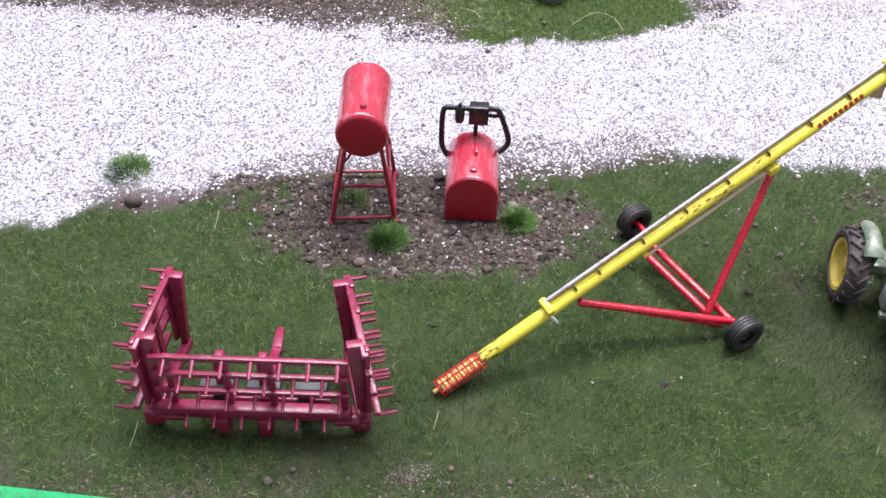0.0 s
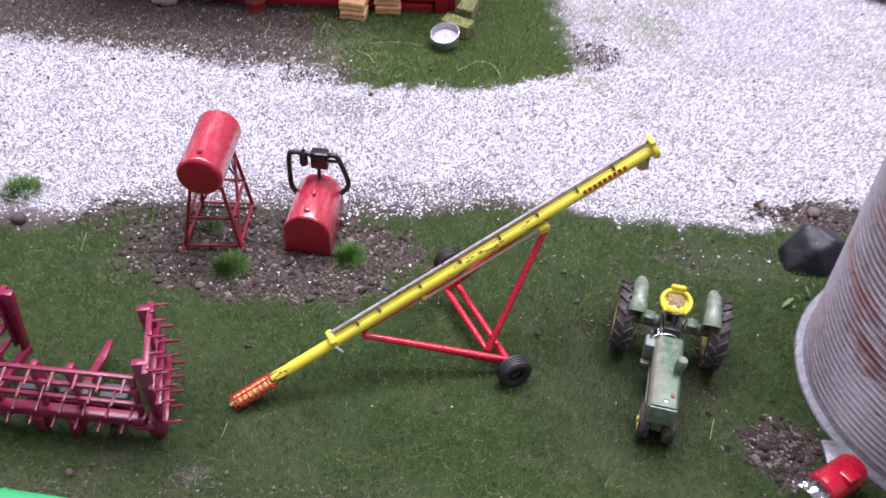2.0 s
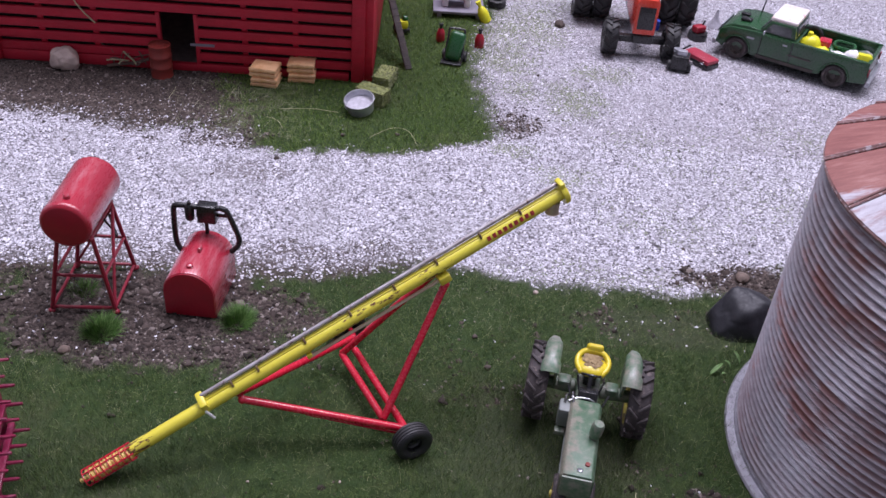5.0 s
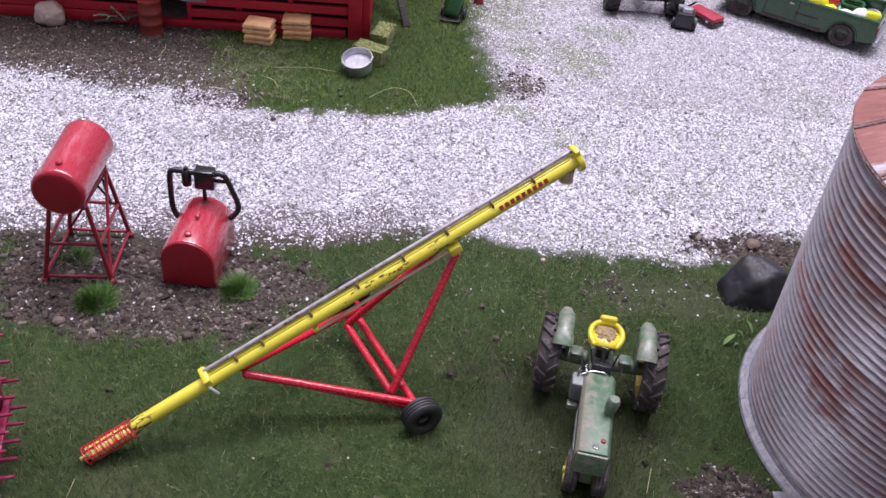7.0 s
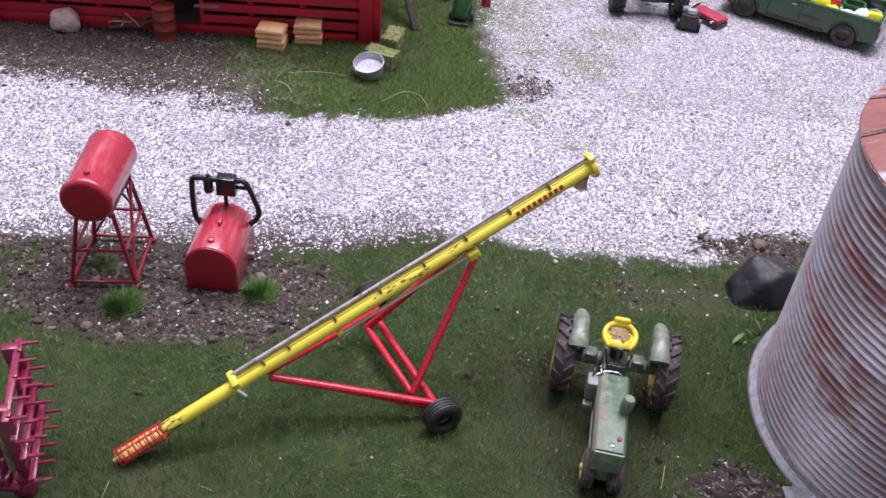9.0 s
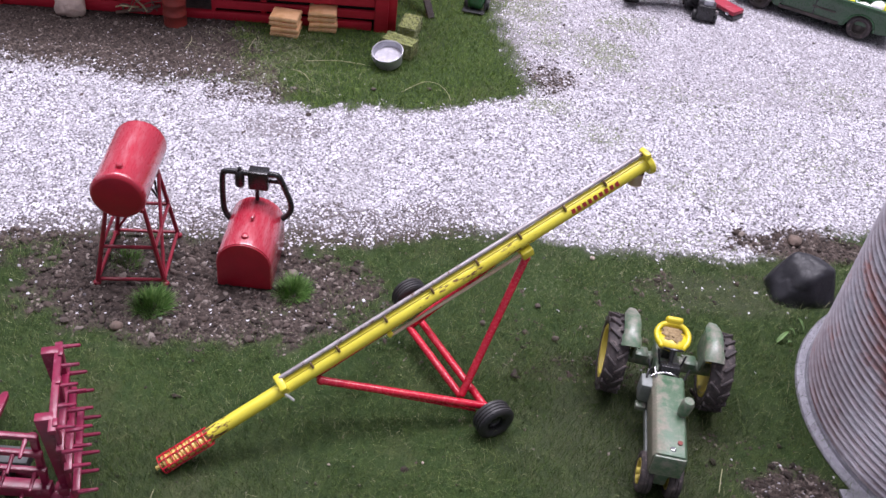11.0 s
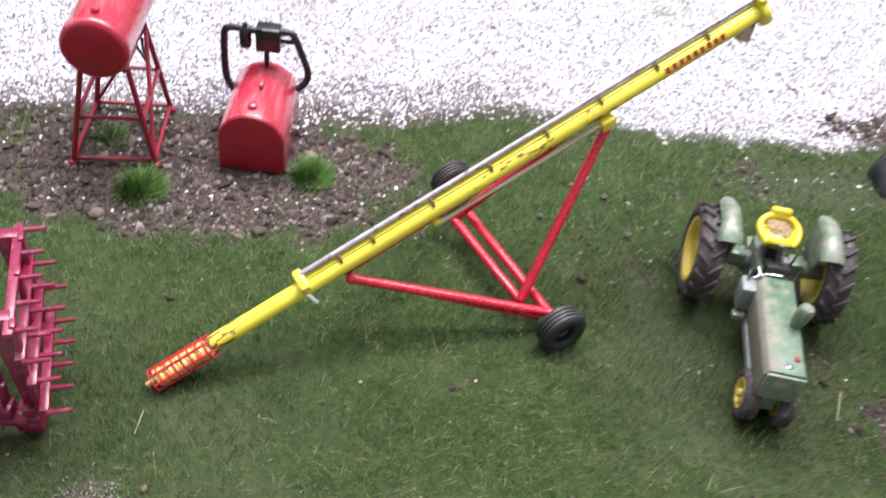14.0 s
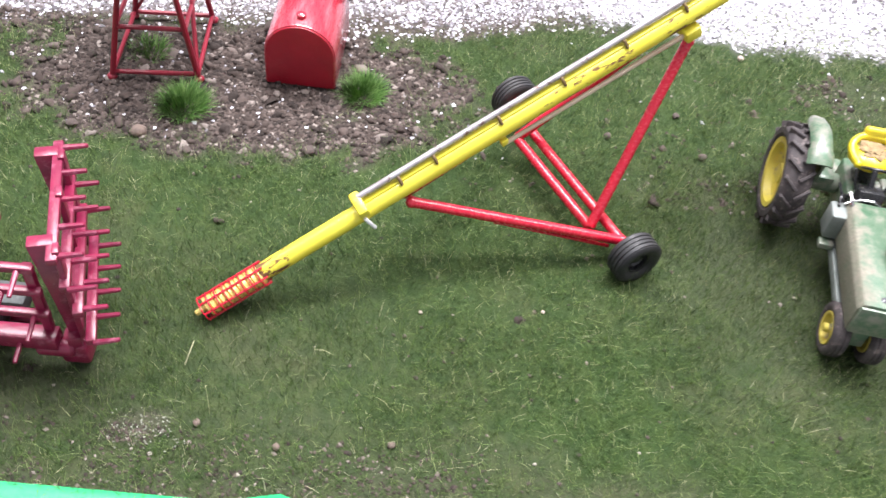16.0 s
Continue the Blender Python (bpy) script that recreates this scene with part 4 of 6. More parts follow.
def harrow():
    ob = thing("spike_harrow", place(-30.0, 142.9), "dark red spike-tooth harrow with both wings folded up", "harrow")
    levels = (24.8, 19.4, 13.8, 7.4)
    # centre section, standing with its teeth forward
    for k, z in enumerate(levels):
        thick = 1.25 if k < 3 else 2.9
        bar = part("crossbar", box(B(), 42.4, thick, thick, T(-0.9, -8, z), 0.25), MAROON, ob)
        n = 7
        for i in range(n):
            x = -18 + 6.1 * i + (2.6 if k % 2 else 0) - 0.6
            if abs(x) < 20:
                part("tooth", rod(B(), (x, -8.2, z - 0.1), (x + 0.1, -12.6, z - 1.0), 0.48, 0.36, 8), MAROON, bar)
    for x in (-18.8, -6.5, 3.2, 18.8):
        part("upright", box(B(), 1.5, 1.3, 18.5, T(x, -7.0, 15.2), 0.25), MAROON, ob)
    for x in (-8.5, 1.0):
        part("lift_arm", prism(B(), [(-1.4, 4), (1.4, 4), (1.4, 19.5), (0.9, 21.0), (-0.9, 21.0), (-1.4, 19.5)], 2.4, T(x, -3.4, 0), 0.25), MAROON, ob)
        part("skid", box(B(), 3.2, 4.5, 5.6, T(x, -8.0, 3.2), 0.6), MAROON, ob)
    b = B()
    box(b, 2.2, 18, 2.0, T(0.6, 3.0, 6.6) @ R(-9, "X"), 0.3)
    part("tow_bar", b, MAROON, ob)
    b = prism(B(), [(-1.3, 0), (1.3, 0), (0.9, 7.4), (0.4, 8.4), (-0.7, 8.1), (-1.0, 7.0)], 1.4, T(0.6, 10.6, 5.4) @ R(-94, "X"), 0.25)
    part("hitch_tongue", b, MAROON, ob)
    part("axle", rod(B(), (-15, -2.5, 4.2), (15, -2.5, 4.2), 0.8), MAROON, ob)
    for x in (-9.5, 9.5):
        w = part("wheel", tyre(B(), 4.3, 3.4, 2.2, T(x, -2.5, 4.2) @ R(90, "Y"), 28, 3), RUBBER, ob, "small black tyre")
        part("hub", wheel_rim(B(), 2.2, 2.6, T(x, -2.5, 4.2) @ R(90, "Y")), ENGINE, w)
    for x in (-10, 0.5, 11):
        part("weight", box(B(), 7.5, 4.5, 3.0, T(x, -3.0, 10.4), 0.5), LEAD, ob, "grey cast weight")
    # the wings, standing on both sides with their teeth outward, one folded less than the other
    for s in (-1, 1):
        turn = T(s * 22.2 - (0.0 if s > 0 else 1.7), 1, 0) @ R(14.5 if s > 0 else -6.0, "Z") @ T(-s * 22.2, -1, 0)
        for k, (z, y0, y1) in enumerate(((28.4, -9.5, 15.0), (22.8, -10.0, 13.5), (17.0, -10.5, 12.0), (10.5, -11.0, 11.0))):
            xx = s * (21.4 + 0.7 * k)
            bar = part("wing_bar", box(B(), 1.6, y1 - y0, 1.3, turn @ T(xx, (y0 + y1) / 2, z), 0.25), MAROON, ob)
            n = 5
            for i in range(n):
                yy = y0 + 1.2 + (y1 - y0 - 2.4) * i / (n - 1) + (-1.2 if k % 2 else 0)
                part("tooth", rod(B(), turn @ Vector((xx + s * 0.3, yy, z)), turn @ Vector((xx + s * 4.4, yy - 0.2, z + 0.3)), 0.52, 0.36, 8), MAROON, bar)
        for y0, y1, wide in ((12.6, 9.5, 2.2), (-5.6, -8.0, 2.2)):
            b = prism(B(), [(-1.5, 29.2), (2.2, 29.2), (2.4, 12), (1.9, 5.0), (0.4, 5.0), (-0.2, 14)] if s > 0 else [(1.5, 29.2), (-2.2, 29.2), (-2.4, 12), (-1.9, 5.0), (-0.4, 5.0), (0.2, 14)], wide, turn @ T(s * 19.4, y0, 0), 0.3)
            part("wing_post", b, MAROON, ob)
        part("side_arm", box(B(), 2.2, 22, 2.6, turn @ T(s * 20.4, 2.6, 6.2) @ R(-4, "X"), 0.3), MAROON, ob)
        for yy in (-7.5, 3.6, 11.5):
            part("wing_strut", box(B(), 1.0, 2.0, 21, turn @ T(s * 22.0, yy, 19), 0.2), MAROON, ob)
        part("hinge", rod(B(), (s * 16.5, -8, 5.2), (s * 22.5, -8, 5.2), 1.6, seg=14), MAROON, ob)
        part("foot", box(B(), 4.6, 4.4, 4.6, T(22.2 if s > 0 else -24.2, -6.6, 3.9), 0.7), MAROON, ob)
    return ob


harrow()

# ---- grain auger ----
A0, A1 = Vector((9.8, 147.3, 1.6)), Vector((117.9, 207.7, 55.0))
AXIS = (A1 - A0).normalized()
SIDE = Vector((AXIS.y, -AXIS.x, 0)).normalized()
UP = SIDE.cross(AXIS).normalized()
if UP.z < 0:
    UP = -UP
AO = Vector((74, 184, 0))


def ax(s, up=0.0, side=0.0):
    return A0 + (A1 - A0) * s + UP * up + SIDE * side - AO


def on_auger(s, up=0.0, side=0.0):
    """A frame on the tube: x along it, y across, z away from it."""
    m = Matrix((AXIS, -SIDE, UP)).transposed().to_4x4()
    m.translation = ax(s, up, side)
    return m


CHIPPED = chipped("chipped_yellow_enamel", tuple(AXIS), (A0 - AO).dot(AXIS) * MM, (A1 - A0).length * MM)


def auger():
    ob = thing("grain_auger", place(AO.x, AO.y), "yellow grain auger on a red two-wheeled tubular frame", "grain auger")
    tube = part("tube", rod(B(), ax(0.082, 0.15, -0.15), ax(0.998, 0.15, -0.15), 1.68, seg=28), CHIPPED, ob, "yellow tube with worn chipped paint")
    b = B()
    m0, m1 = ax(0.245, 2.45, -0.5), ax(0.99, 2.45, -0.5)
    m, n = along(m0, m1)
    fin = on_auger(0.6175, 1.7, -0.5)
    box(b, n, 1.2, 0.9, fin, 0.2)
    part("top_rail", b, YELLOW, tube)
    part("drive_rod", rod(B(), ax(0.24, 3.1, -1.0), ax(1.004, 3.1, -1.0), 0.55, seg=10), STEEL, ob, "long bare grey steel rod")
    for s in (0.298, 0.350, 0.446, 0.541, 0.634, 0.724, 0.819, 0.906):
        part("rod_bracket", pipe(B(), curve_points([ax(s, 2.9, -0.9), ax(s, 2.75, -0.25), ax(s, 2.3, 0.25), ax(s, 1.7, 0.6)], 4), 0.32, 7), RUSTY, ob, "small brown hook over the rod")
    b = B()
    box(b, 1.9, 4.6, 2.4, on_auger(0.238, 2.1, -0.2) @ R(12, "X"), 0.5)
    part("bearing_clamp", b, YELLOW, ob)
    part("pin", rod(B(), ax(0.235, 0.6, 1.9), ax(0.240, -3.0, 1.9), 0.36, seg=8), WHITE, ob, "small white pin")
    part("truss_rod", rod(B(), ax(0.440, -2.5, 1.2), ax(0.724, -2.9, 1.0), 0.45, seg=8), BRASS, ob, "thin pale truss rod")
    part("truss_lug", box(B(), 1.4, 1.2, 1.2, on_auger(0.440, -2.2, 1.0), 0.2), YELLOW, ob)
    part("mount", box(B(), 3.2, 3.6, 2.4, on_auger(0.724, -3.0, 0.5), 0.4), YELLOW, ob)
    # head: flange, drive cover and spout
    b = lathe(B(), [(0, -0.7), (2.6, -0.7), (2.8, -0.3), (2.8, 0.5), (2.4, 0.9), (0, 0.9)], 28, along(ax(0.998), ax(1.012))[0])
    box(b, 1.5, 3.4, 2.8, on_auger(0.999, 2.5, -0.5), 0.4)
    part("head_flange", b, YELLOW, ob)
    p = ax(0.978)
    part("spout", lathe(B(), [(1.7, 0), (1.7, -3.0), (1.95, -3.3), (1.4, -3.5), (1.3, -2), (1.2, 0)], 20, Matrix.Translation(p + Vector((0, 0, -0.8)))), BRASS, ob, "short brown outlet spout")
    # intake cage
    end = along(ax(0.0), ax(0.1))[0]
    full = (ax(0.088) - ax(0.0)).length
    part("flighting", pipe(B(), [end @ Vector((1.4 * math.cos(a), 1.4 * math.sin(a), 0.8 + (full - 1) * k / 120)) for k in range(121) for a in (k * 2 * math.pi / 10,)], 0.58, 6), GOLD, ob, "gold spiral flighting")
    part("shaft", rod(B(), end @ Vector((0, 0, -1.6)), end @ Vector((0, 0, full)), 0.55, seg=8), GOLD, ob)
    for k in range(7):
        a = 2 * math.pi * k / 7
        part("cage_bar", rod(B(), end @ Vector((2.1 * math.cos(a), 2.1 * math.sin(a), 0)), end @ Vector((2.1 * math.cos(a), 2.1 * math.sin(a), full + 0.6)), 0.2, seg=6), RED, ob)
    for k in range(8):
        h = full * k / 7.4
        part("cage_ring", lathe(B(), [(2.05, h - 0.10), (2.25, h - 0.12), (2.35, h), (2.25, h + 0.12), (2.05, h + 0.10), (2.05, h - 0.10)], 24, end), RED, ob)
    # frame
    def P(x, y, z):
        return Vector((x, y, z)) - AO
    b0, bl = ax(0.297, -3.0, 1.2), ax(0.297, -3.0, -1.2)
    Rc, Lc = P(83.4, 169.6, 4.6), P(65.6, 201.6, 4.6)
    Rs, Ls, top = P(77.5, 172.0, 4.8), P(63.6, 193.9, 5.4), ax(0.722, -6.0, 0.3)
    topl = ax(0.730, -2.8, -2.4)
    tubes = ((b0, Rc), (bl, Lc), (Rs, Ls), (Rc, P(66.8, 196.4, 5.2)), (Rs, top), (Ls, topl))
    for k, (a, c) in enumerate(tubes):
        part("frame_tube", rod(B(), a, c, 0.98, seg=14), RED, ob)
    part("thin_brace", rod(B(), b0 * 0.62 + Rc * 0.38 + Vector((0, 0, -1.2)), Rc + Vector((-2, 0, -1.9)), 0.35, seg=8), RED, ob)
    for p in (b0, bl, Rc, Lc, top):
        part("joint", blob(B(), 1.15, 1.15, 1.15, Matrix.Translation(p), 0.05, sub=2), RED, ob)
    for c, d in ((P(85.5, 165.6, 4.7), 1), (P(63.4, 206.8, 4.7), -1)):
        out = Vector((23, -41.8, 0)).normalized() * d
        m = along(c, c + out)[0]
        part("stub_axle", rod(B(), c - out * 5.0, c + out * 0.6, 0.7, seg=8), RED, ob)
        w = part("wheel", tyre(B(), 4.9, 4.4, 2.4, m, 40, 4), RUBBER, ob, "black ribbed rubber tyre")
        part("hub", wheel_rim(B(), 2.45, 3.2, m), BLACK, w, "black dished wheel hub")
    # faded lettering, as plain blocks round the tube
    for k in range(9):
        s = 0.831 + 0.0118 * k
        m = on_auger(s) @ R(52, "X")
        part("decal_block", box(B(), 1.0, 1.15, 0.16, m @ T(0, 0, 1.66), 0.03, 1), DECAL, tube, "dark red lettering block")
    return ob


auger()


# ---- green row-crop tractor ----


def row_crop_tractor():
    ob = thing("tractor", place(129.9, 185.6, -2.4, -98.6), "dusty green toy tractor with yellow wheels and seat", "tractor")
    for s in (-1, 1):
        m = T(0, s * 13.2, 11.2) @ R(-90 * s, "X")
        w = part("rear_tyre", tyre(B(), 9.7, 5.6, 6.9, m, 48), DUSTY, ob, "dusty black lugged tyre")
        lugs(w, DUSTY, 9.75, 5.6, 17, 0.65, m, -s)
        part("rim", wheel_rim(B(), 7.1, 5.6, m), RIM, w, "yellow wheel rim")
        b = B()
        rows = []
        for k in range(19):
            a = math.radians(55 + 82 * k / 18)
            wide = 2.15 * math.sqrt(max(0.06, 1 - max(0.0, (k - 9) / 9.6) ** 2.2)) + (0.35 if k < 4 else 0)
            rows.append([b.verts.new(((12.3 - 1.3 * u ** 4 * (1.2 if k > 1 else 1)) * math.cos(a) - 0.2, s * 10.4 + wide * u, 11.2 + (12.1 - 1.3 * u ** 4) * math.sin(a))) for u in (-1, -0.85, -0.5, 0, 0.5, 0.85, 1)])
        for p, q in zip(rows, rows[1:]):
            for i in range(6):
                b.faces.new((p[i], p[i + 1], q[i + 1], q[i]))
        shell(b, 0.5)
        prism(b, [(-5, 13), (4, 13), (5.2, 19.0), (4, 21.6), (-4, 21.6)], 0.7, T(-1.0, s * 8.7, 0), 0.3)
        part("fender", b, GREEN, ob, "dusty green fender")
        b = rod(B(), (0, s * 3, 11.4), (0, s * 13, 11.4), 2.0, 1.6, 16)
        box(b, 3.6, 3.4, 3.6, T(0, s * 6.2, 12.0), 0.6)
        part("axle_housing", b, GREEN, ob)
        m = T(31.6, s * 3.4, 5.0) @ R(-90 * s, "X")
        w = part("front_tyre", tyre(B(), 5.0, 3.2, 3.0, m, 36, 3), DUSTY, ob, "dusty ribbed front tyre")
        part("rim", wheel_rim(B(), 3.1, 3.4, m), RIM, w, "yellow wheel rim")
        part("hub_cap", lathe(B(), [(0, 0.9), (0.8, 0.8), (0.9, 0)], 12, m @ T(0, 0, 1.2)), RIM, w)
    # hood: dirty top, green cheeks
    b = B()
    hood = [(-3.9, 9.6), (3.9, 9.6), (4.1, 15.4), (3.3, 16.9), (-3.3, 16.9), (-4.1, 15.4)]
    prism(b, hood, 25, T(22.6, 0, 0) @ R(90, "Z"), 0.35)
    part("hood", b, CAKED, ob, "green hood caked with pale dirt")
    part("grille", box(B(), 0.9, 7.2, 6.6, T(35.2, 0, 13.0), 0.3), GREEN, ob)
    part("nose_badge", lathe(B(), [(0, 0.2), (0.6, 0.15), (0.75, 0)], 14, T(33.2, 0.4, 16.95)), CHROME, ob, "small shiny round badge")
    part("lamp", lathe(B(), [(0, 0), (0.6, 0), (0.6, 0.5), (0, 0.6)], 10, T(31.2, 2.0, 16.8)), DRUM, ob, "small dull red knob")
    part("muffler", lathe(B(), [(0, 0), (1.0, 0), (1.1, 0.6), (1.2, 3.4), (1.5, 4.0), (1.6, 7.0), (1.2, 7.8), (0, 7.9)], 18, T(22.0, 2.4, 14.0) @ R(-6, "X")), GREEN, ob)
    part("engine_block", box(B(), 22, 5.4, 8.4, T(19, 0, 8.6), 0.6), ENGINE, ob)
    part("side_rail", box(B(), 26, 0.9, 2.0, T(21, -3.6, 7.4), 0.2), ENGINE, ob)
    part("side_rail", box(B(), 26, 0.9, 2.0, T(21, 3.6, 7.4), 0.2), ENGINE, ob)
    part("front_pedestal", box(B(), 4.6, 3.2, 6, T(31.8, 0, 7.2), 0.5), GREEN, ob)
    part("front_axle", rod(B(), (31.6, -4.4, 5.3), (31.6, 4.4, 5.3), 0.7), GREEN, ob)
    part("transmission", box(B(), 17, 6.0, 8.0, T(3.5, 0, 10.6), 0.9), GREEN, ob)
    part("pump_box", box(B(), 4.6, 4.2, 6.0, T(11.6, -4.6, 12.6), 0.7), ENGINE, ob, "grey metal pump housing")
    part("step", box(B(), 2.0, 2.6, 1.4, T(14.2, -5.4, 8.6), 0.2), GREEN, ob)
    b = B()
    pipe(b, curve_points([(10.4, -4.4, 16.0), (9.8, -2, 17.0), (10, 1, 17.2), (10.6, 3.4, 15.8)], 6), 0.3, 8)
    pipe(b, curve_points([(8.8, -3.8, 17.6), (10.6, -3.4, 17.0), (12, -3.0, 16)], 5), 0.35, 8)
    part("hydraulic_pipe", b, CHROME, ob, "shiny bent metal pipe")
    part("dashboard", box(B(), 3.2, 5.0, 5.6, T(8.2, 0, 15.6) @ R(-14, "Y"), 0.6), BLACK, ob)
    for k, (x0, y0, z0, x1, y1, z1) in enumerate(((6.6, -2.4, 16.5, 4.6, -3.4, 20.0), (6.8, 2.6, 16.5, 5.0, 3.6, 19.6), (9.2, -3.6, 14.2, 5.4, -5.2, 16.6), (9.4, 3.8, 14.0, 5.8, 5.4, 15.8))):
        part("lever", rod(B(), (x0, y0, z0), (x1, y1, z1), 0.25, seg=8), BLACK, ob)
    part("fuel_line", pipe(B(), curve_points([(11.0, -5.4, 15.8), (9.0, -5.0, 16.6), (7.6, -3.0, 15.4), (6.2, -3.4, 13.0)], 6), 0.28, 7), BLACK, ob, "black rubber fuel line")
    part("steering_column", rod(B(), (7.0, 0, 17), (4.6, 0, 20.4), 0.6), BLACK, ob)
    b = B()
    pipe(b, [Vector((4.6, 0, 20.6)) + R(-40, "Y") @ Vector((2.4 * math.cos(a), 2.4 * math.sin(a), 0)) for a in np.linspace(0, 2 * math.pi, 25)], 0.32, 6)
    rod(b, (4.6, -2.3, 20.6), (4.6, 2.3, 20.6), 0.25, seg=6)
    part("steering_wheel", b, BLACK, ob)
    # seat: a pan with a square back tab and two rounded arms
    b = blob(B(), 4.1, 4.4, 1.9, T(0.2, 0, 19.5) @ R(-6, "Y"), 0.03, sub=3)
    pipe(b, curve_points([(2.8, -2.7, 19.7), (1.3, -3.7, 20.2), (-0.8, -4.0, 20.7), (-2.4, -3.2, 21.3), (-3.1, -1.5, 21.9), (-3.1, 1.5, 21.9), (-2.4, 3.2, 21.3), (-0.8, 4.0, 20.7), (1.3, 3.7, 20.2), (2.8, 2.7, 19.7)], 6), 0.75, 12)
    for sy in (-1, 1):
        blob(b, 0.85, 0.85, 0.8, T(2.8, sy * 2.7, 19.7), 0.0, sub=2)
    box(b, 1.8, 4.4, 3.0, T(-3.5, 0, 22.2) @ R(-18, "Y"), 0.75, 4)
    seat = part("seat", b, SEATY, ob, "yellow seat with rounded arms")
    part("dirt_layer", blob(B(), 2.4, 2.4, 0.6, T(-0.3, -0.2, 21.2), 0.55, 2.6, 4), STRAWDIRT, seat, "dry dirt lying on the seat")
    part("seat_post", box(B(), 4, 3.4, 5, T(0.2, 0, 16.4), 0.5), BLACK, ob)
    part("drawbar", box(B(), 12, 1.8, 1.2, T(-8, 0, 5.4), 0.2), GREEN, ob)
    return ob


row_crop_tractor()

# ---- black plastic heap ----


def heap():
    b = B()
    made = bmesh.ops.create_icosphere(b, subdivisions=5, radius=1.0)["verts"]
    r = random.Random(33)
    faces = [(Vector((math.cos(a), math.sin(a), h)).normalized(), d) for a, h, d in ((0.3, 0.55, 0.98), (1.2, 0.8, 0.92), (2.2, 0.5, 1.0), (3.3, 0.9, 0.90), (4.1, 0.45, 0.97), (4.9, 0.75, 0.94), (5.7, 0.4, 1.0), (0.9, 0.05, 1.03), (2.9, 0.0, 1.04), (4.5, 0.0, 1.02), (5.9, 0.0, 1.05))] + [(Vector((-0.15, -0.2, 1)).normalized(), 0.90), (Vector((0.4, 0.1, 1)).normalized(), 0.93)]
    for v in made:
        p = v.co.copy()
        near_ = sum((max(p.dot(n), 0.0) / d) ** 24 for n, d in faces) ** (1 / 24)
        size = min(1.15, 1 / max(near_, 0.7))
        crease = abs(noise.noise(p * 2.1 + Vector((4, 1, 2))))
        size *= 1 - 0.03 * math.exp(-crease * 16) + 0.006 * noise.noise(p * 5)
        v.co = Vector((p.x * size * 10.4, p.y * size * 8.6, max(p.z * size, 0.0) * 12.6 - 0.2 + (0.6 * noise.noise(p * 3) if p.z < 0.1 else 0)))
    bmesh.ops.remove_doubles(b, verts=b.verts, dist=0.02)
    ob = solo("tarp_mound", b, TARP, place(181.6, 229.6, -0.2, 20), "lumpy mound covered with creased black plastic sheet", "mound")
    ob.data.set_sharp_from_angle(angle=radians(60))


heap()

# ---- red shed with slatted walls ----


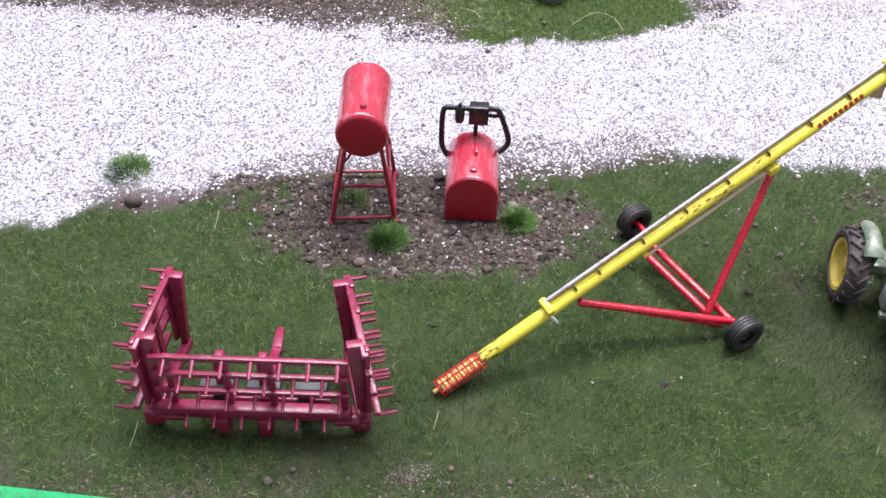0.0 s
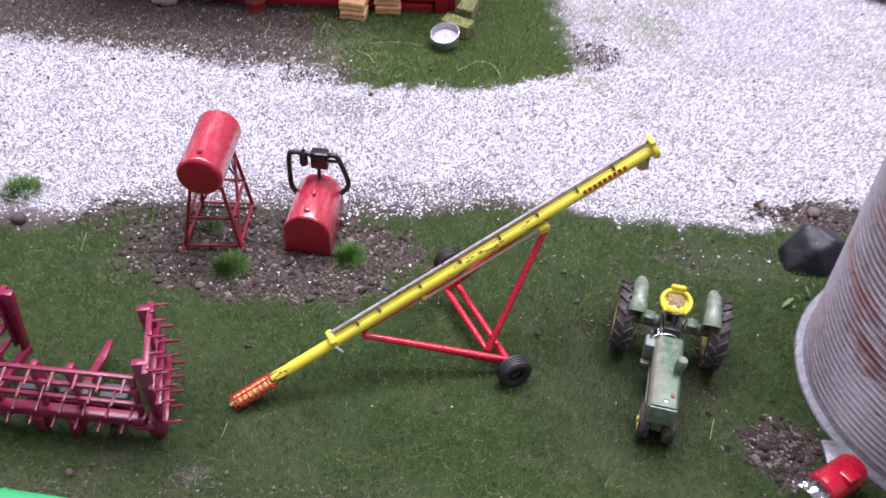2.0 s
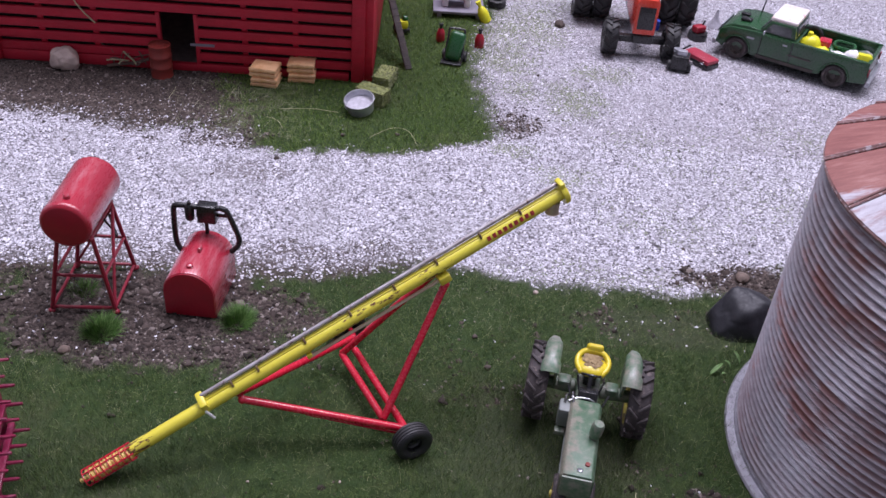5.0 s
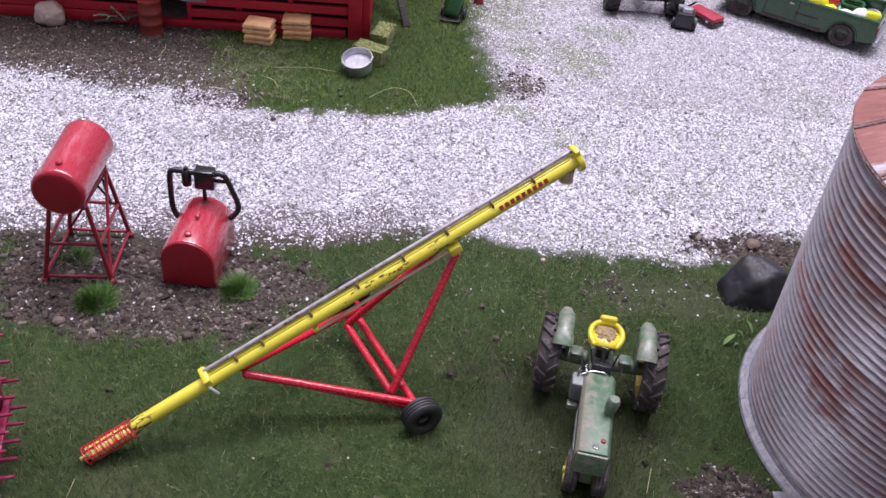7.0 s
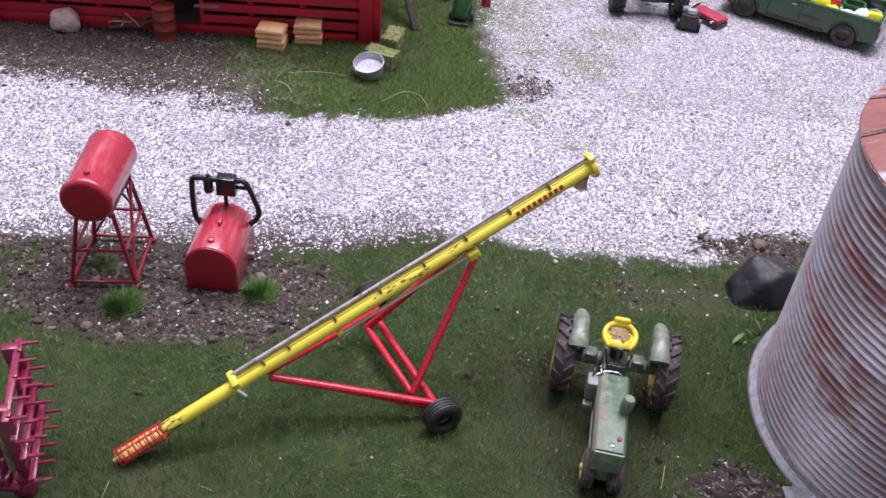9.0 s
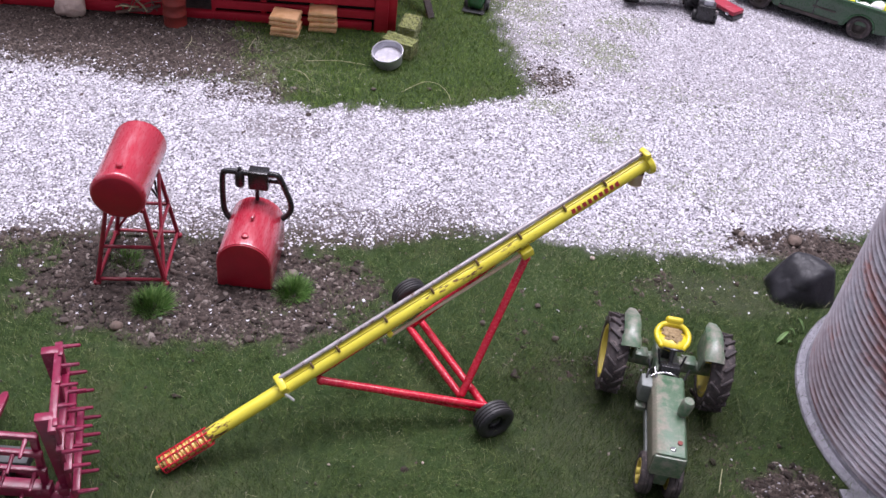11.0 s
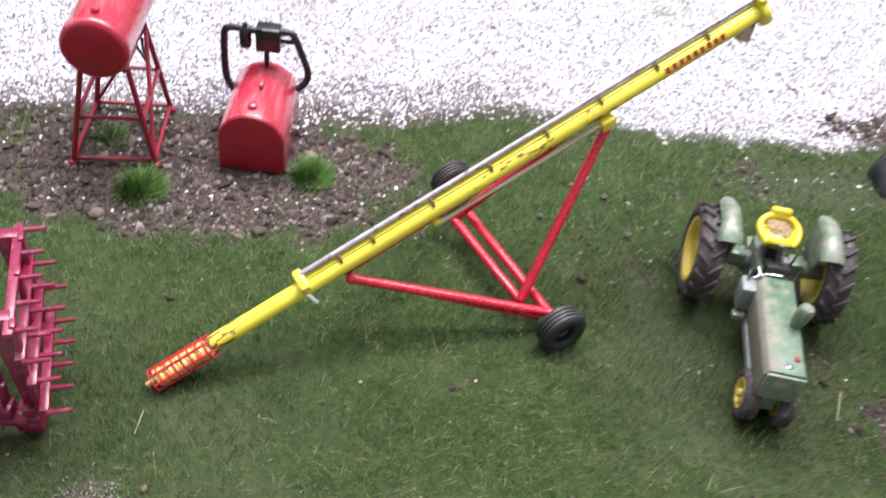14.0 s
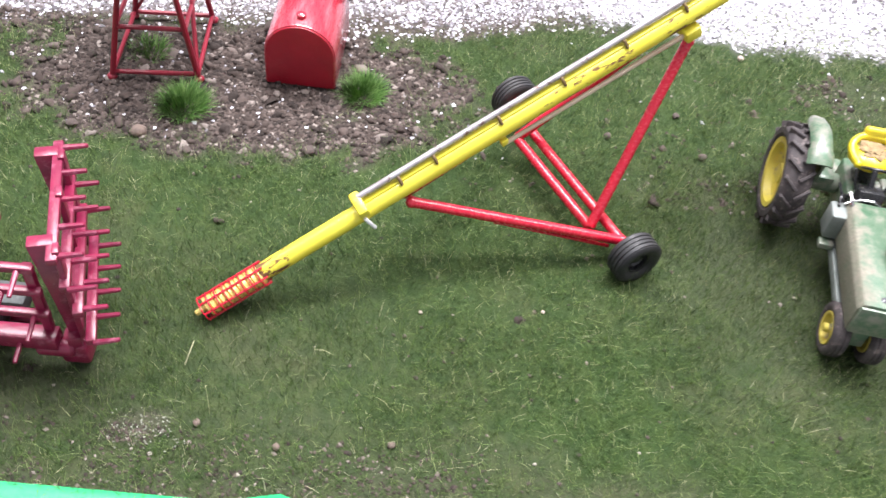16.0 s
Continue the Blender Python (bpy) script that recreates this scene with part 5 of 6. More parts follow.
def shed():
    ob = thing("shed", place(-29.0, 362.7, 0, 3.2), "red wooden shed with gaps between its boards", "shed")
    W, D, H = 160.5, 95.0, 62.0
    x0, x1 = -W / 2, W / 2
    d0, d1 = -7.4, 7.1
    door_top = 25.0
    # black sheets paint gap shade a little behind the boards, with a doorway through
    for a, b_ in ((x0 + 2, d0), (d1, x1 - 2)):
        part("lining", box(B(), b_ - a, 1.2, H - 1, T((a + b_) / 2, 3.0, H / 2), 0), GAPSHADE, ob)
    part("lining", box(B(), d1 - d0, 1.2, H - door_top - 1, T((d0 + d1) / 2, 3.0, (H + door_top) / 2), 0), GAPSHADE, ob)
    for xx in (x0 + 1.2, x1 - 1.2):
        part("side_wall", box(B(), 2.0, D - 6, H - 2, T(xx, D / 2 + 1, H / 2 - 1), 0.2), BARN, ob)
    part("back_wall", box(B(), W - 4, 2.0, H - 2, T(0, D - 1, H / 2 - 1), 0.2), BARN, ob)
    part("shed_floor", box(B(), W - 5, D - 6, 1.0, T(0, D / 2 + 1, 0.3)), WOOD, ob)
    part("roof", box(B(), W + 10, D + 12, 2.5, T(0, D / 2 - 1, H + 5.4) @ R(3.5, "X"), 0.4), ROOFRUST, ob)
    # sill and door frame
    part("sill", box(B(), d0 - x0 - 6, 2.4, 4.6, T((x0 + 6 + d0) / 2, 0.6, 2.3), 0.25), BARN, ob)
    part("sill", box(B(), x1 - 10 - d1, 2.4, 3.4, T((d1 + x1 - 10) / 2, 0.6, 1.7), 0.25), BARN, ob)
    part("door_sill", box(B(), d1 - d0 + 1, 2.4, 3.2, T((d0 + d1) / 2, 0.5, 1.6), 0.25), BARN, ob)
    part("door_jamb", box(B(), 1.6, 2.0, door_top, T(d0 - 0.4, 0.6, door_top / 2), 0.2), BARN, ob)
    part("door_jamb", box(B(), 1.6, 2.0, door_top, T(d1 + 0.4, 0.6, door_top / 2), 0.2), BARN, ob)
    # corner posts
    part("corner_post", box(B(), 5.4, 4.4, H, T(x1 - 6.3, 0.4, H / 2), 0.4), BARN, ob)
    part("corner_post", box(B(), 6.5, 4.4, H, T(x0 + 3.25, 0.4, H / 2), 0.4), BARN, ob)
    part("corner_board", box(B(), 3.4, 8.2, H, T(x1 - 1.9, 4.4, H / 2), 0.3), BARN, ob)
    for xx in (-56, -34, 27, 48):
        part("batten", box(B(), 2.2, 1.4, H - 4, T(xx, 1.5, H / 2 + 1), 0.2), BARN, ob)
    # boards, with open gaps between them
    r = random.Random(4)
    for k in range(11):
        z = 6.6 + 5.15 * k
        for a, b_ in ((x0 + 6, d0 - 1), (d1 + 1, x1 - 9)) if z < door_top + 1 else ((x0 + 6, x1 - 9),):
            part("board", box(B(), b_ - a, 1.6, 3.5 + r.uniform(-0.15, 0.15), T((a + b_) / 2, 0.5 + r.uniform(-0.1, 0.1), z) @ R(r.uniform(-0.12, 0.12), "Y"), 0.2, 1), BARN, ob)
    part("patch", box(B(), 10, 0.3, 1.2, T(9.6, -0.4, 12.0), 0.05, 1), SLATE, ob, "bare grey metal patch")
    # a cord caught on the boards
    part("cord", pipe(B(), curve_points([(-36, -0.8, 46), (-34, -1.2, 39), (-29, -2.4, 35.5), (-23.5, -1.8, 36.5), (-23, -1, 43)], 8), 0.35, 6), TWIG, ob, "loop of pale cord on the wall")
    part("cord", pipe(B(), curve_points([(-42, -0.8, 40), (-41, -1.4, 31), (-38, -1.5, 25), (-33, -1.2, 19)], 8), 0.3, 6), TWIG, ob, "hanging end of pale cord")
    return ob


shed()


def sack_pile(x, y, turn, n):
    ob = thing("sack_pile", place(x, y, 0, turn), "stack of filled tan paper sacks on the grass", "sacks", "feed sacks beside the shed")
    first = None
    for k in range(n):
        m = T(0.25 * math.sin(k * 2.1), 0.2 * math.cos(k * 3), 1.15 + 2.25 * k) @ R(2 * math.sin(k * 1.7), "Z")
        if first is None:
            b = B()
            bmesh.ops.create_cube(b, size=1.0, matrix=Matrix.Diagonal((11.2, 8.8, 2.55, 1)))
            bmesh.ops.subdivide_edges(b, edges=b.edges[:], cuts=5, use_grid_fill=True)
            for v in b.verts:
                fx, fy, fz = v.co.x / 5.6, v.co.y / 4.4, v.co.z / 1.275
                v.co.z *= 1 - 0.35 * max(abs(fx), abs(fy)) ** 4
                v.co.x *= 1 - 0.05 * abs(fz) ** 2 + 0.02 * noise.noise(v.co)
                v.co.y *= 1 - 0.05 * abs(fz) ** 2
                v.co.z += 0.15 * noise.noise(v.co * 0.4)
            first = part("sack", b, BAG, ob, m=m)
        else:
            again(first, ob, m)
    return ob


sack_pile(7.9, 357.2, -4, 4)
sack_pile(21.7, 364.2, 4, 4)


def drum(x, y):
    prof = [(0, 0), (4.3, 0), (4.5, 0.3), (4.4, 0.7)]
    for z in (4.6, 9.2):
        prof += [(4.4, z - 0.5), (4.62, z - 0.2), (4.62, z + 0.2), (4.4, z + 0.5)]
    prof += [(4.4, 13.2), (4.55, 13.5), (4.5, 13.9), (4.2, 13.9), (4.15, 13.4), (0, 13.4)]
    ob = thing("oil_drum", place(x, y), "rusty dark red steel oil drum", "drum")
    part("barrel", lathe(B(), prof, 32), DRUM, ob)
    part("bung", lathe(B(), [(0, 0), (0.6, 0), (0.6, 0.4), (0, 0.4)], 10, T(2.3, 1.0, 13.4)), DRUM, ob)
    return ob


drum(-35.2, 356.2)
solo("field_stone", blob(B(), 5.6, 4.6, 5.2, T(0, 0, 3.6), 0.28, 1.1, 4, 3, -0.72), STONE, place(-75.6, 355.2, 0, 15), "large pale field stone by the shed wall", "stone")


def branch():
    ob = thing("dry_branch", place(-50, 360.5, 0), "tangled brown dry root lying by the drum", "branch")
    part("stem", pipe(B(), curve_points([(-9, -2, 0.9), (-5, -1, 1.4), (0, 0.4, 1.8), (4, 0, 3.0), (8, 1, 4.2)], 6), 0.7, 8), ROOT, ob)
    r = random.Random(12)
    for k in range(16):
        p = Vector((r.uniform(-7, 7), r.uniform(-1, 1), r.uniform(1, 4)))
        d = Vector((r.uniform(-1, 1), r.uniform(-0.9, 0.3), r.uniform(-0.1, 1.3)))
        q, e = p + d * r.uniform(2, 4), p + d * r.uniform(5, 8) + Vector((r.uniform(-2, 2), r.uniform(-2, 1), r.uniform(-2, 2)))
        q.z, e.z = max(q.z, 0.4), max(e.z, 0.4)
        part("twig", pipe(B(), curve_points([p, q, e], 5), r.uniform(0.16, 0.38), 6), TWIG if k % 5 == 0 else ROOT, ob)
    return ob


branch()
solo("flat_stone", blob(B(), 5.2, 2.4, 1.8, T(0, 0, 1.0), 0.25, 1.2, 3, 8, -0.5), STONE, place(-60, 364.0, 0, 6), "low grey stone against the shed sill", "stone")


def bale(x, y, turn):
    ob = thing("hay_bale", place(x, y, 0, turn), "small green hay bale on the grass", "hay bale", "hay bales by the shed corner")
    b = B()
    bmesh.ops.create_cube(b, size=1.0, matrix=T(0, 0, 3.0) @ Matrix.Diagonal((12.5, 6.8, 6.0, 1)))
    bmesh.ops.subdivide_edges(b, edges=b.edges[:], cuts=9, use_grid_fill=True)
    for v in b.verts:
        v.co += Vector((noise.noise(v.co * 1.3 + Vector((x, 0, 0))), noise.noise(v.co * 1.3 + Vector((0, 5, x))), noise.noise(v.co * 1.3 + Vector((9, 0, y))))) * 0.42
    part("hay", b, HAY, ob)
    g = np.random.default_rng(int(x * 7))
    n = 1400
    side = g.integers(0, 5, n)
    u, w = g.uniform(-1, 1, n), g.uniform(-1, 1, n)
    px = np.where(side == 0, 6.2, np.where(side == 1, -6.2, u * 6.2))
    py = np.where(side == 2, 3.4, np.where(side == 3, -3.4, np.where(side < 2, u * 3.4, w * 3.4)))
    pz = np.where(side == 4, 6.0, 3.0 + w * 3.0)
    base = np.stack([px, py, pz], 1)
    way = g.normal(0, 1, (n, 3))
    way /= np.linalg.norm(way, axis=1)[:, None]
    wide = np.cross(way, g.normal(0, 1, (n, 3)))
    wide *= 0.11 / np.linalg.norm(wide, axis=1)[:, None]
    tip = way * g.uniform(0.8, 2.2, n)[:, None]
    base[:, 2] = np.maximum(base[:, 2], 0.6)
    co = np.stack([base - tip / 2 + wide, base - tip / 2 - wide, base + tip / 2], 1)
    co[:, :, 2] = np.maximum(co[:, :, 2], 0.05)
    fib = new("loose_hay", fast_mesh("loose_hay", co.reshape(-1, 3) * MM, np.arange(3 * n).reshape(n, 3), DRYBLADES))
    fib.parent = ob
    tagged(fib, "loose pale hay stalks")
    for yy in (-1.9, 1.9):
        part("twine", pipe(B(), [(6.5, yy, 0.2), (6.5, yy, 6.2), (-6.5, yy, 6.2), (-6.5, yy, 0.2)], 0.1, 5), HAY, ob)
    return ob


bale(53.3, 350.6, -23)
bale(56.6, 366.2, 78)


def tub():
    ob = thing("wash_tub", place(49.6, 340.9, 1.0, 10, 0) @ R(13, "X") @ R(-9, "Y"), "round galvanised stock tub with pale filling", "tub")
    part("shell", lathe(B(), [(0, 0), (5.0, 0), (5.3, 0.3), (5.8, 4.8), (6.1, 5.0), (6.1, 5.4), (5.7, 5.4), (5.4, 4.8), (5.1, 2.0), (0, 1.8)], 40), TUB, ob)
    part("filling", lathe(B(), [(5.2, 2.8), (3.5, 3.0), (0, 3.0)], 40), WATER, ob, "pale water or grain")
    for a in (20, 200):
        b = B()
        pipe(b, [R(a, "Z") @ Vector((5.9, 1.5 * math.cos(t), 4.2 - 1.2 * math.sin(t))) for t in np.linspace(0, math.pi, 9)], 0.25, 6)
        part("handle", b, TUB, ob)
    return ob


tub()


def leaning_plank():
    ob = thing("leaning_plank", I4, "dark ribbed plank leaning at the shed side", "plank")
    a, c = Vector((65.2, 382.2, 0.2)), Vector((52.2, 410.0, 27.0))
    m, n = along(a, c)
    b = box(B(), 3.0, 1.2, n, m @ T(0, 0, n / 2), 0.2)
    for k in range(12):
        box(b, 3.3, 1.5, 0.5, m @ T(0, 0, 2 + (n - 4) * k / 11), 0.1, 1)
    part("board", b, DARKWOOD, ob)
    return ob


leaning_plank()


def small_engine(x, y):
    ob = thing("yard_engine", place(x, y, 0, 20), "small yellow and black machine beside the shed", "engine")
    part("frame", box(B(), 7, 5, 2, T(0, 0, 1.4), 0.4), BLACK, ob)
    part("cover", box(B(), 5, 4, 4, T(0, 0, 4.2), 0.8), LIME, ob)
    for s in (-1, 1):
        part("wheel", tyre(B(), 1.8, 1.2, 0.9, T(-2, s * 3, 1.8) @ R(90, "X"), 18), RUBBER, ob)
    part("tank", blob(B(), 1.6, 1.6, 1.4, T(1.2, 0, 7.0), 0.05, sub=2), JADE, ob)
    return ob


small_engine(58.5, 421)


def tank_platform():
    ob = thing("loading_platform", place(83.5, 452, 0, 4), "low grey platform under the white tank", "platform")
    part("deck", box(B(), 25, 20, 1.4, T(0, 0, 3.2), 0.3), SLATE, ob)
    for sx in (-9.5, 9.5):
        part("runner", box(B(), 2.2, 19, 2.5, T(sx, 0, 1.25), 0.2), SLATE, ob)
    t = thing("white_tank", place(82.2, 452.0, 3.9, 4), "white ribbed plastic tank on moulded legs", "tank")
    prof = [(0, -7.6), (3.8, -7.6), (4.8, -7.2), (5.2, -6.6)]
    for k in range(4):
        c = -4.5 + 3.0 * k
        prof += [(5.3, c - 1.0), (5.3, c - 0.5), (4.9, c - 0.25), (4.9, c + 0.25), (5.3, c + 0.5)]
    prof += [(5.2, 6.6), (4.8, 7.2), (3.8, 7.6), (0, 7.6)]
    part("shell", lathe(B(), prof, 36, T(0, 0, 7.6) @ R(90, "Y")), WHITE, t)
    for sx in (-5.4, 5.4):
        for sy in (-3.4, 3.4):
            part("leg", box(B(), 3.0, 2.6, 5.0, T(sx, sy, 2.5), 0.6), WHITE, t)
    part("lid", lathe(B(), [(0, 1.4), (2.2, 1.3), (2.4, 0)], 20, T(0, -0.5, 12.7)), WHITE, t)


tank_platform()


def bottle(name, x, y, h, r, body, neck, label, category, turn=0, lean=0, group="", axis="X"):
    ob = thing(name, place(x, y, 0, turn, lean, axis), label, category, group)
    part("body", lathe(B(), [(0, 0), (r * 0.92, 0), (r, r * 0.15), (r, h * 0.45), (r * 0.72, h * 0.64), (r * 0.4, h * 0.74), (0, h * 0.75)], 20), body, ob)
    part("neck", lathe(B(), [(r * 0.34, 0), (r * 0.34, h * 0.18), (r * 0.5, h * 0.2), (r * 0.5, h * 0.3), (0, h * 0.32)], 12, T(0, 0, h * 0.7)), neck, ob)
    return ob


bottle("gas_bottle", 77.0, 415.4, 8.6, 2.0, HEAD, BLACK, "small red gas bottle with a black valve", "gas bottle", group="gas bottles")
bottle("gas_bottle", 95.2, 412.6, 9.0, 2.2, HEAD, BLACK, "small red gas bottle with a black valve", "gas bottle", group="gas bottles")
bottle("yellow_canister", 98.0, 443.0, 11, 2.6, LIME, LIME, "bright yellow canister leaning on the platform", "canister", 0, -28, axis="Y")


def loose_tyre(x, y, r, w):
    ob = thing("spare_tyre", place(x, y), "black spare tyre lying flat on the ground", "tyre")
    part("tread", tyre(B(), r, w, r * 0.5, T(0, 0, w / 2), 30, 3), RUBBER, ob)


loose_tyre(102.5, 464, 4.7, 3.8)


def hand_cart():
    ob = thing("hand_cart", place(84.2, 394.8, 0, -8), "green hand cart with black wheels and rails", "hand cart")
    part("bed", box(B(), 7.2, 4.4, 13, T(0.2, 1.2, 7.0) @ R(-22, "X") @ R(9, "Y"), 2.1, 4), JADE, ob)
    for s in (-1, 1):
        part("rail", rod(B(), (s * 3.9, -1.8, 1.5), (s * 3.4, 4.6, 13.8), 0.5), BLACK, ob)
        part("wheel", tyre(B(), 2.4, 1.6, 1.1, T(s * 4.6, 1.6, 2.4) @ R(90, "Y"), 22), RUBBER, ob)
    part("toe_plate", box(B(), 9.5, 4.6, 0.7, T(-0.6, -2.8, 0.7), 0.2), BLACK, ob)
    part("cross_handle", rod(B(), (-3.4, 4.6, 13.7), (3.4, 4.6, 13.7), 0.45, seg=8), BLACK, ob)
    return ob


hand_cart()
solo("concrete_tank", lathe(B(), [(31, 0), (34, 0), (34, 28), (34.6, 28.4), (34.6, 31), (31, 31), (31, 0)], 72), CONCRETE, place(71, 515), "round grey concrete tank behind the shed", "tank")

# ---- orange tractor with dual wheels ----


def orange_tractor():
    ob = thing("dual_wheel_tractor", place(170.0, 463.5, 0, -91), "orange-red toy tractor with black dual rear tyres", "tractor")
    for s in (-1, 1):
        for yy in (16.0, 25.4):
            m = T(0, s * yy, 14.6) @ R(-90 * s, "X")
            w = part("rear_tyre", tyre(B(), 13.8, 8.6, 9.0, m, 44), RUBBER, ob, "black lugged tyre")
            lugs(w, RUBBER, 13.9, 8.6, 16, 0.8, m, -s)
            part("rim", wheel_rim(B(), 9.1, 8.2, m), CHROME if yy < 20 else TUB, w, "pale metal rim")
        m = T(43.5, s * 14.0, 8.2) @ R(-90 * s, "X")
        w = part("front_tyre", tyre(B(), 7.6, 6.6, 4.6, m, 36), RUBBER, ob, "black front tyre")
        lugs(w, RUBBER, 7.7, 6.6, 13, 0.55, m, -s)
        part("rim", wheel_rim(B(), 4.7, 6.0, m), BLACK, w)
        part("fender", box(B(), 22, 6, 1.4, T(2, s * 12.5, 29.2), 0.4), ORANGE, ob)
        part("fender_side", box(B(), 20, 1.2, 12, T(2, s * 10.0, 23.5), 0.3), ORANGE, ob)
    part("rear_axle", rod(B(), (0, -29, 14.6), (0, 29, 14.6), 2.4), BLACK, ob)
    part("front_axle", box(B(), 4, 22, 3.0, T(43.5, 0, 8.2), 0.5), BLACK, ob)
    part("chassis", box(B(), 46, 8, 8, T(22, 0, 13), 0.8), BLACK, ob)
    b = prism(B(), [(-4.9, 12.5), (4.9, 12.5), (5.1, 27.4), (4.0, 29.2), (-4.0, 29.2), (-5.1, 27.4)], 33, T(33, 0, 0) @ R(90, "Z") @ R(0, "X"), 0.5)
    hood = part("hood", b, ORANGE, ob)
    part("grille", box(B(), 0.8, 7.4, 10.5, T(49.7, 0, 20.4), 0.3), BLACK, hood, "black grille")
    part("bumper", box(B(), 3, 9, 4, T(48.4, 0, 10.2), 0.5), BLACK, ob)
    part("exhaust", rod(B(), (30, 3.4, 29), (30, 3.4, 41), 0.8), BLACK, ob)
    part("cab_floor", box(B(), 16, 18, 8, T(8, 0, 19), 1.0), ORANGE, ob)
    for sx in (0.5, 15.0):
        for s in (-1, 1):
            part("cab_post", box(B(), 1.4, 1.4, 24, T(sx, s * 8.6, 34), 0.2), ORANGE, ob)
    part("cab_glass", box(B(), 13, 15.6, 20, T(7.8, 0, 33), 0.3), GLASSY, ob, "dark cab windows")
    part("cab_roof", box(B(), 19, 21, 3.4, T(7.6, 0, 47), 1.0), ORANGE, ob)
    part("side_tank", box(B(), 6, 3, 4, T(24, 7.5, 12.5), 0.8), JADE, ob)
    part("filter", rod(B(), (36, 7.6, 10), (36, 7.6, 15), 1.4), surface("blue_plastic", (0.03, 0.08, 0.5), rough=0.3), ob, "small blue filter")
    return ob


orange_tractor()

# ---- tools between tractor and truck ----


def tool_engine():
    ob = thing("portable_engine", place(187.2, 408.6, 0, -14), "small black engine with shiny metal top", "engine")
    part("block", box(B(), 8, 8, 7, T(0, 0, 4.2), 1.0), BLACK, ob)
    for s in (-1, 1):
        part("wheel", tyre(B(), 2.2, 1.6, 1.0, T(s * 4.6, -1.5, 2.2) @ R(90, "Y"), 24), RUBBER, ob)
    part("head", box(B(), 4.4, 3.2, 2.6, T(0.3, -1.2, 8.6), 0.5), TUB, ob)
    part("pull_handle", rod(B(), (-3, 3, 6), (3, 4, 11), 0.5), BLACK, ob)
    part("air_filter", lathe(B(), [(0, 0), (1.6, 0), (1.7, 0.3), (1.7, 1.6), (0, 1.8)], 16, T(-2.4, 1.4, 7.6)), TUB, ob, "pale round air filter")
    part("exhaust", rod(B(), (3.4, -1.5, 5.6), (5.0, -4.2, 6.2), 0.6, seg=8), STEEL, ob)
    t = thing("tool_chest", place(198.3, 417.3, 0, 38), "flat red tool chest with a black base", "tool chest")
    part("base", box(B(), 8.0, 16, 2.4, T(0, 0, 1.2), 0.4), BLACK, t)
    part("lid", box(B(), 7.6, 15.4, 2.0, T(0, 0, 3.4), 0.5), CHEST, t)
    for s in (-1, 1):
        part("clasp", box(B(), 0.8, 1.6, 1.4, T(-3.8, s * 4.5, 2.6), 0.15), CHROME, t)
    u = thing("fuel_can", place(201.5, 446, 0, 30), "red can on a black base", "can")
    part("base", lathe(B(), [(0, 0), (4.6, 0), (4.8, 0.6), (4.6, 3.4), (0, 3.4)], 20), BLACK, u)
    part("can", box(B(), 6.0, 4.6, 3.4, T(0, 0, 5.1), 0.9), HEAD, u)
    part("spout", rod(B(), (1.8, 0, 6.5), (3.2, 0.6, 8.6), 0.5, seg=8), BLACK, u)
    for x, y, h in ((213, 463, 9), (217, 452, 7)):
        v = thing("metal_funnel", place(x, y), "small pale metal funnel standing upside down", "funnel", "funnels in the yard")
        part("cone", lathe(B(), [(3.6, 0), (3.8, 0.4), (1.0, h * 0.6), (0.7, h), (0, h)], 20), WATER, v)


tool_engine()

# ---- pickup truck ----


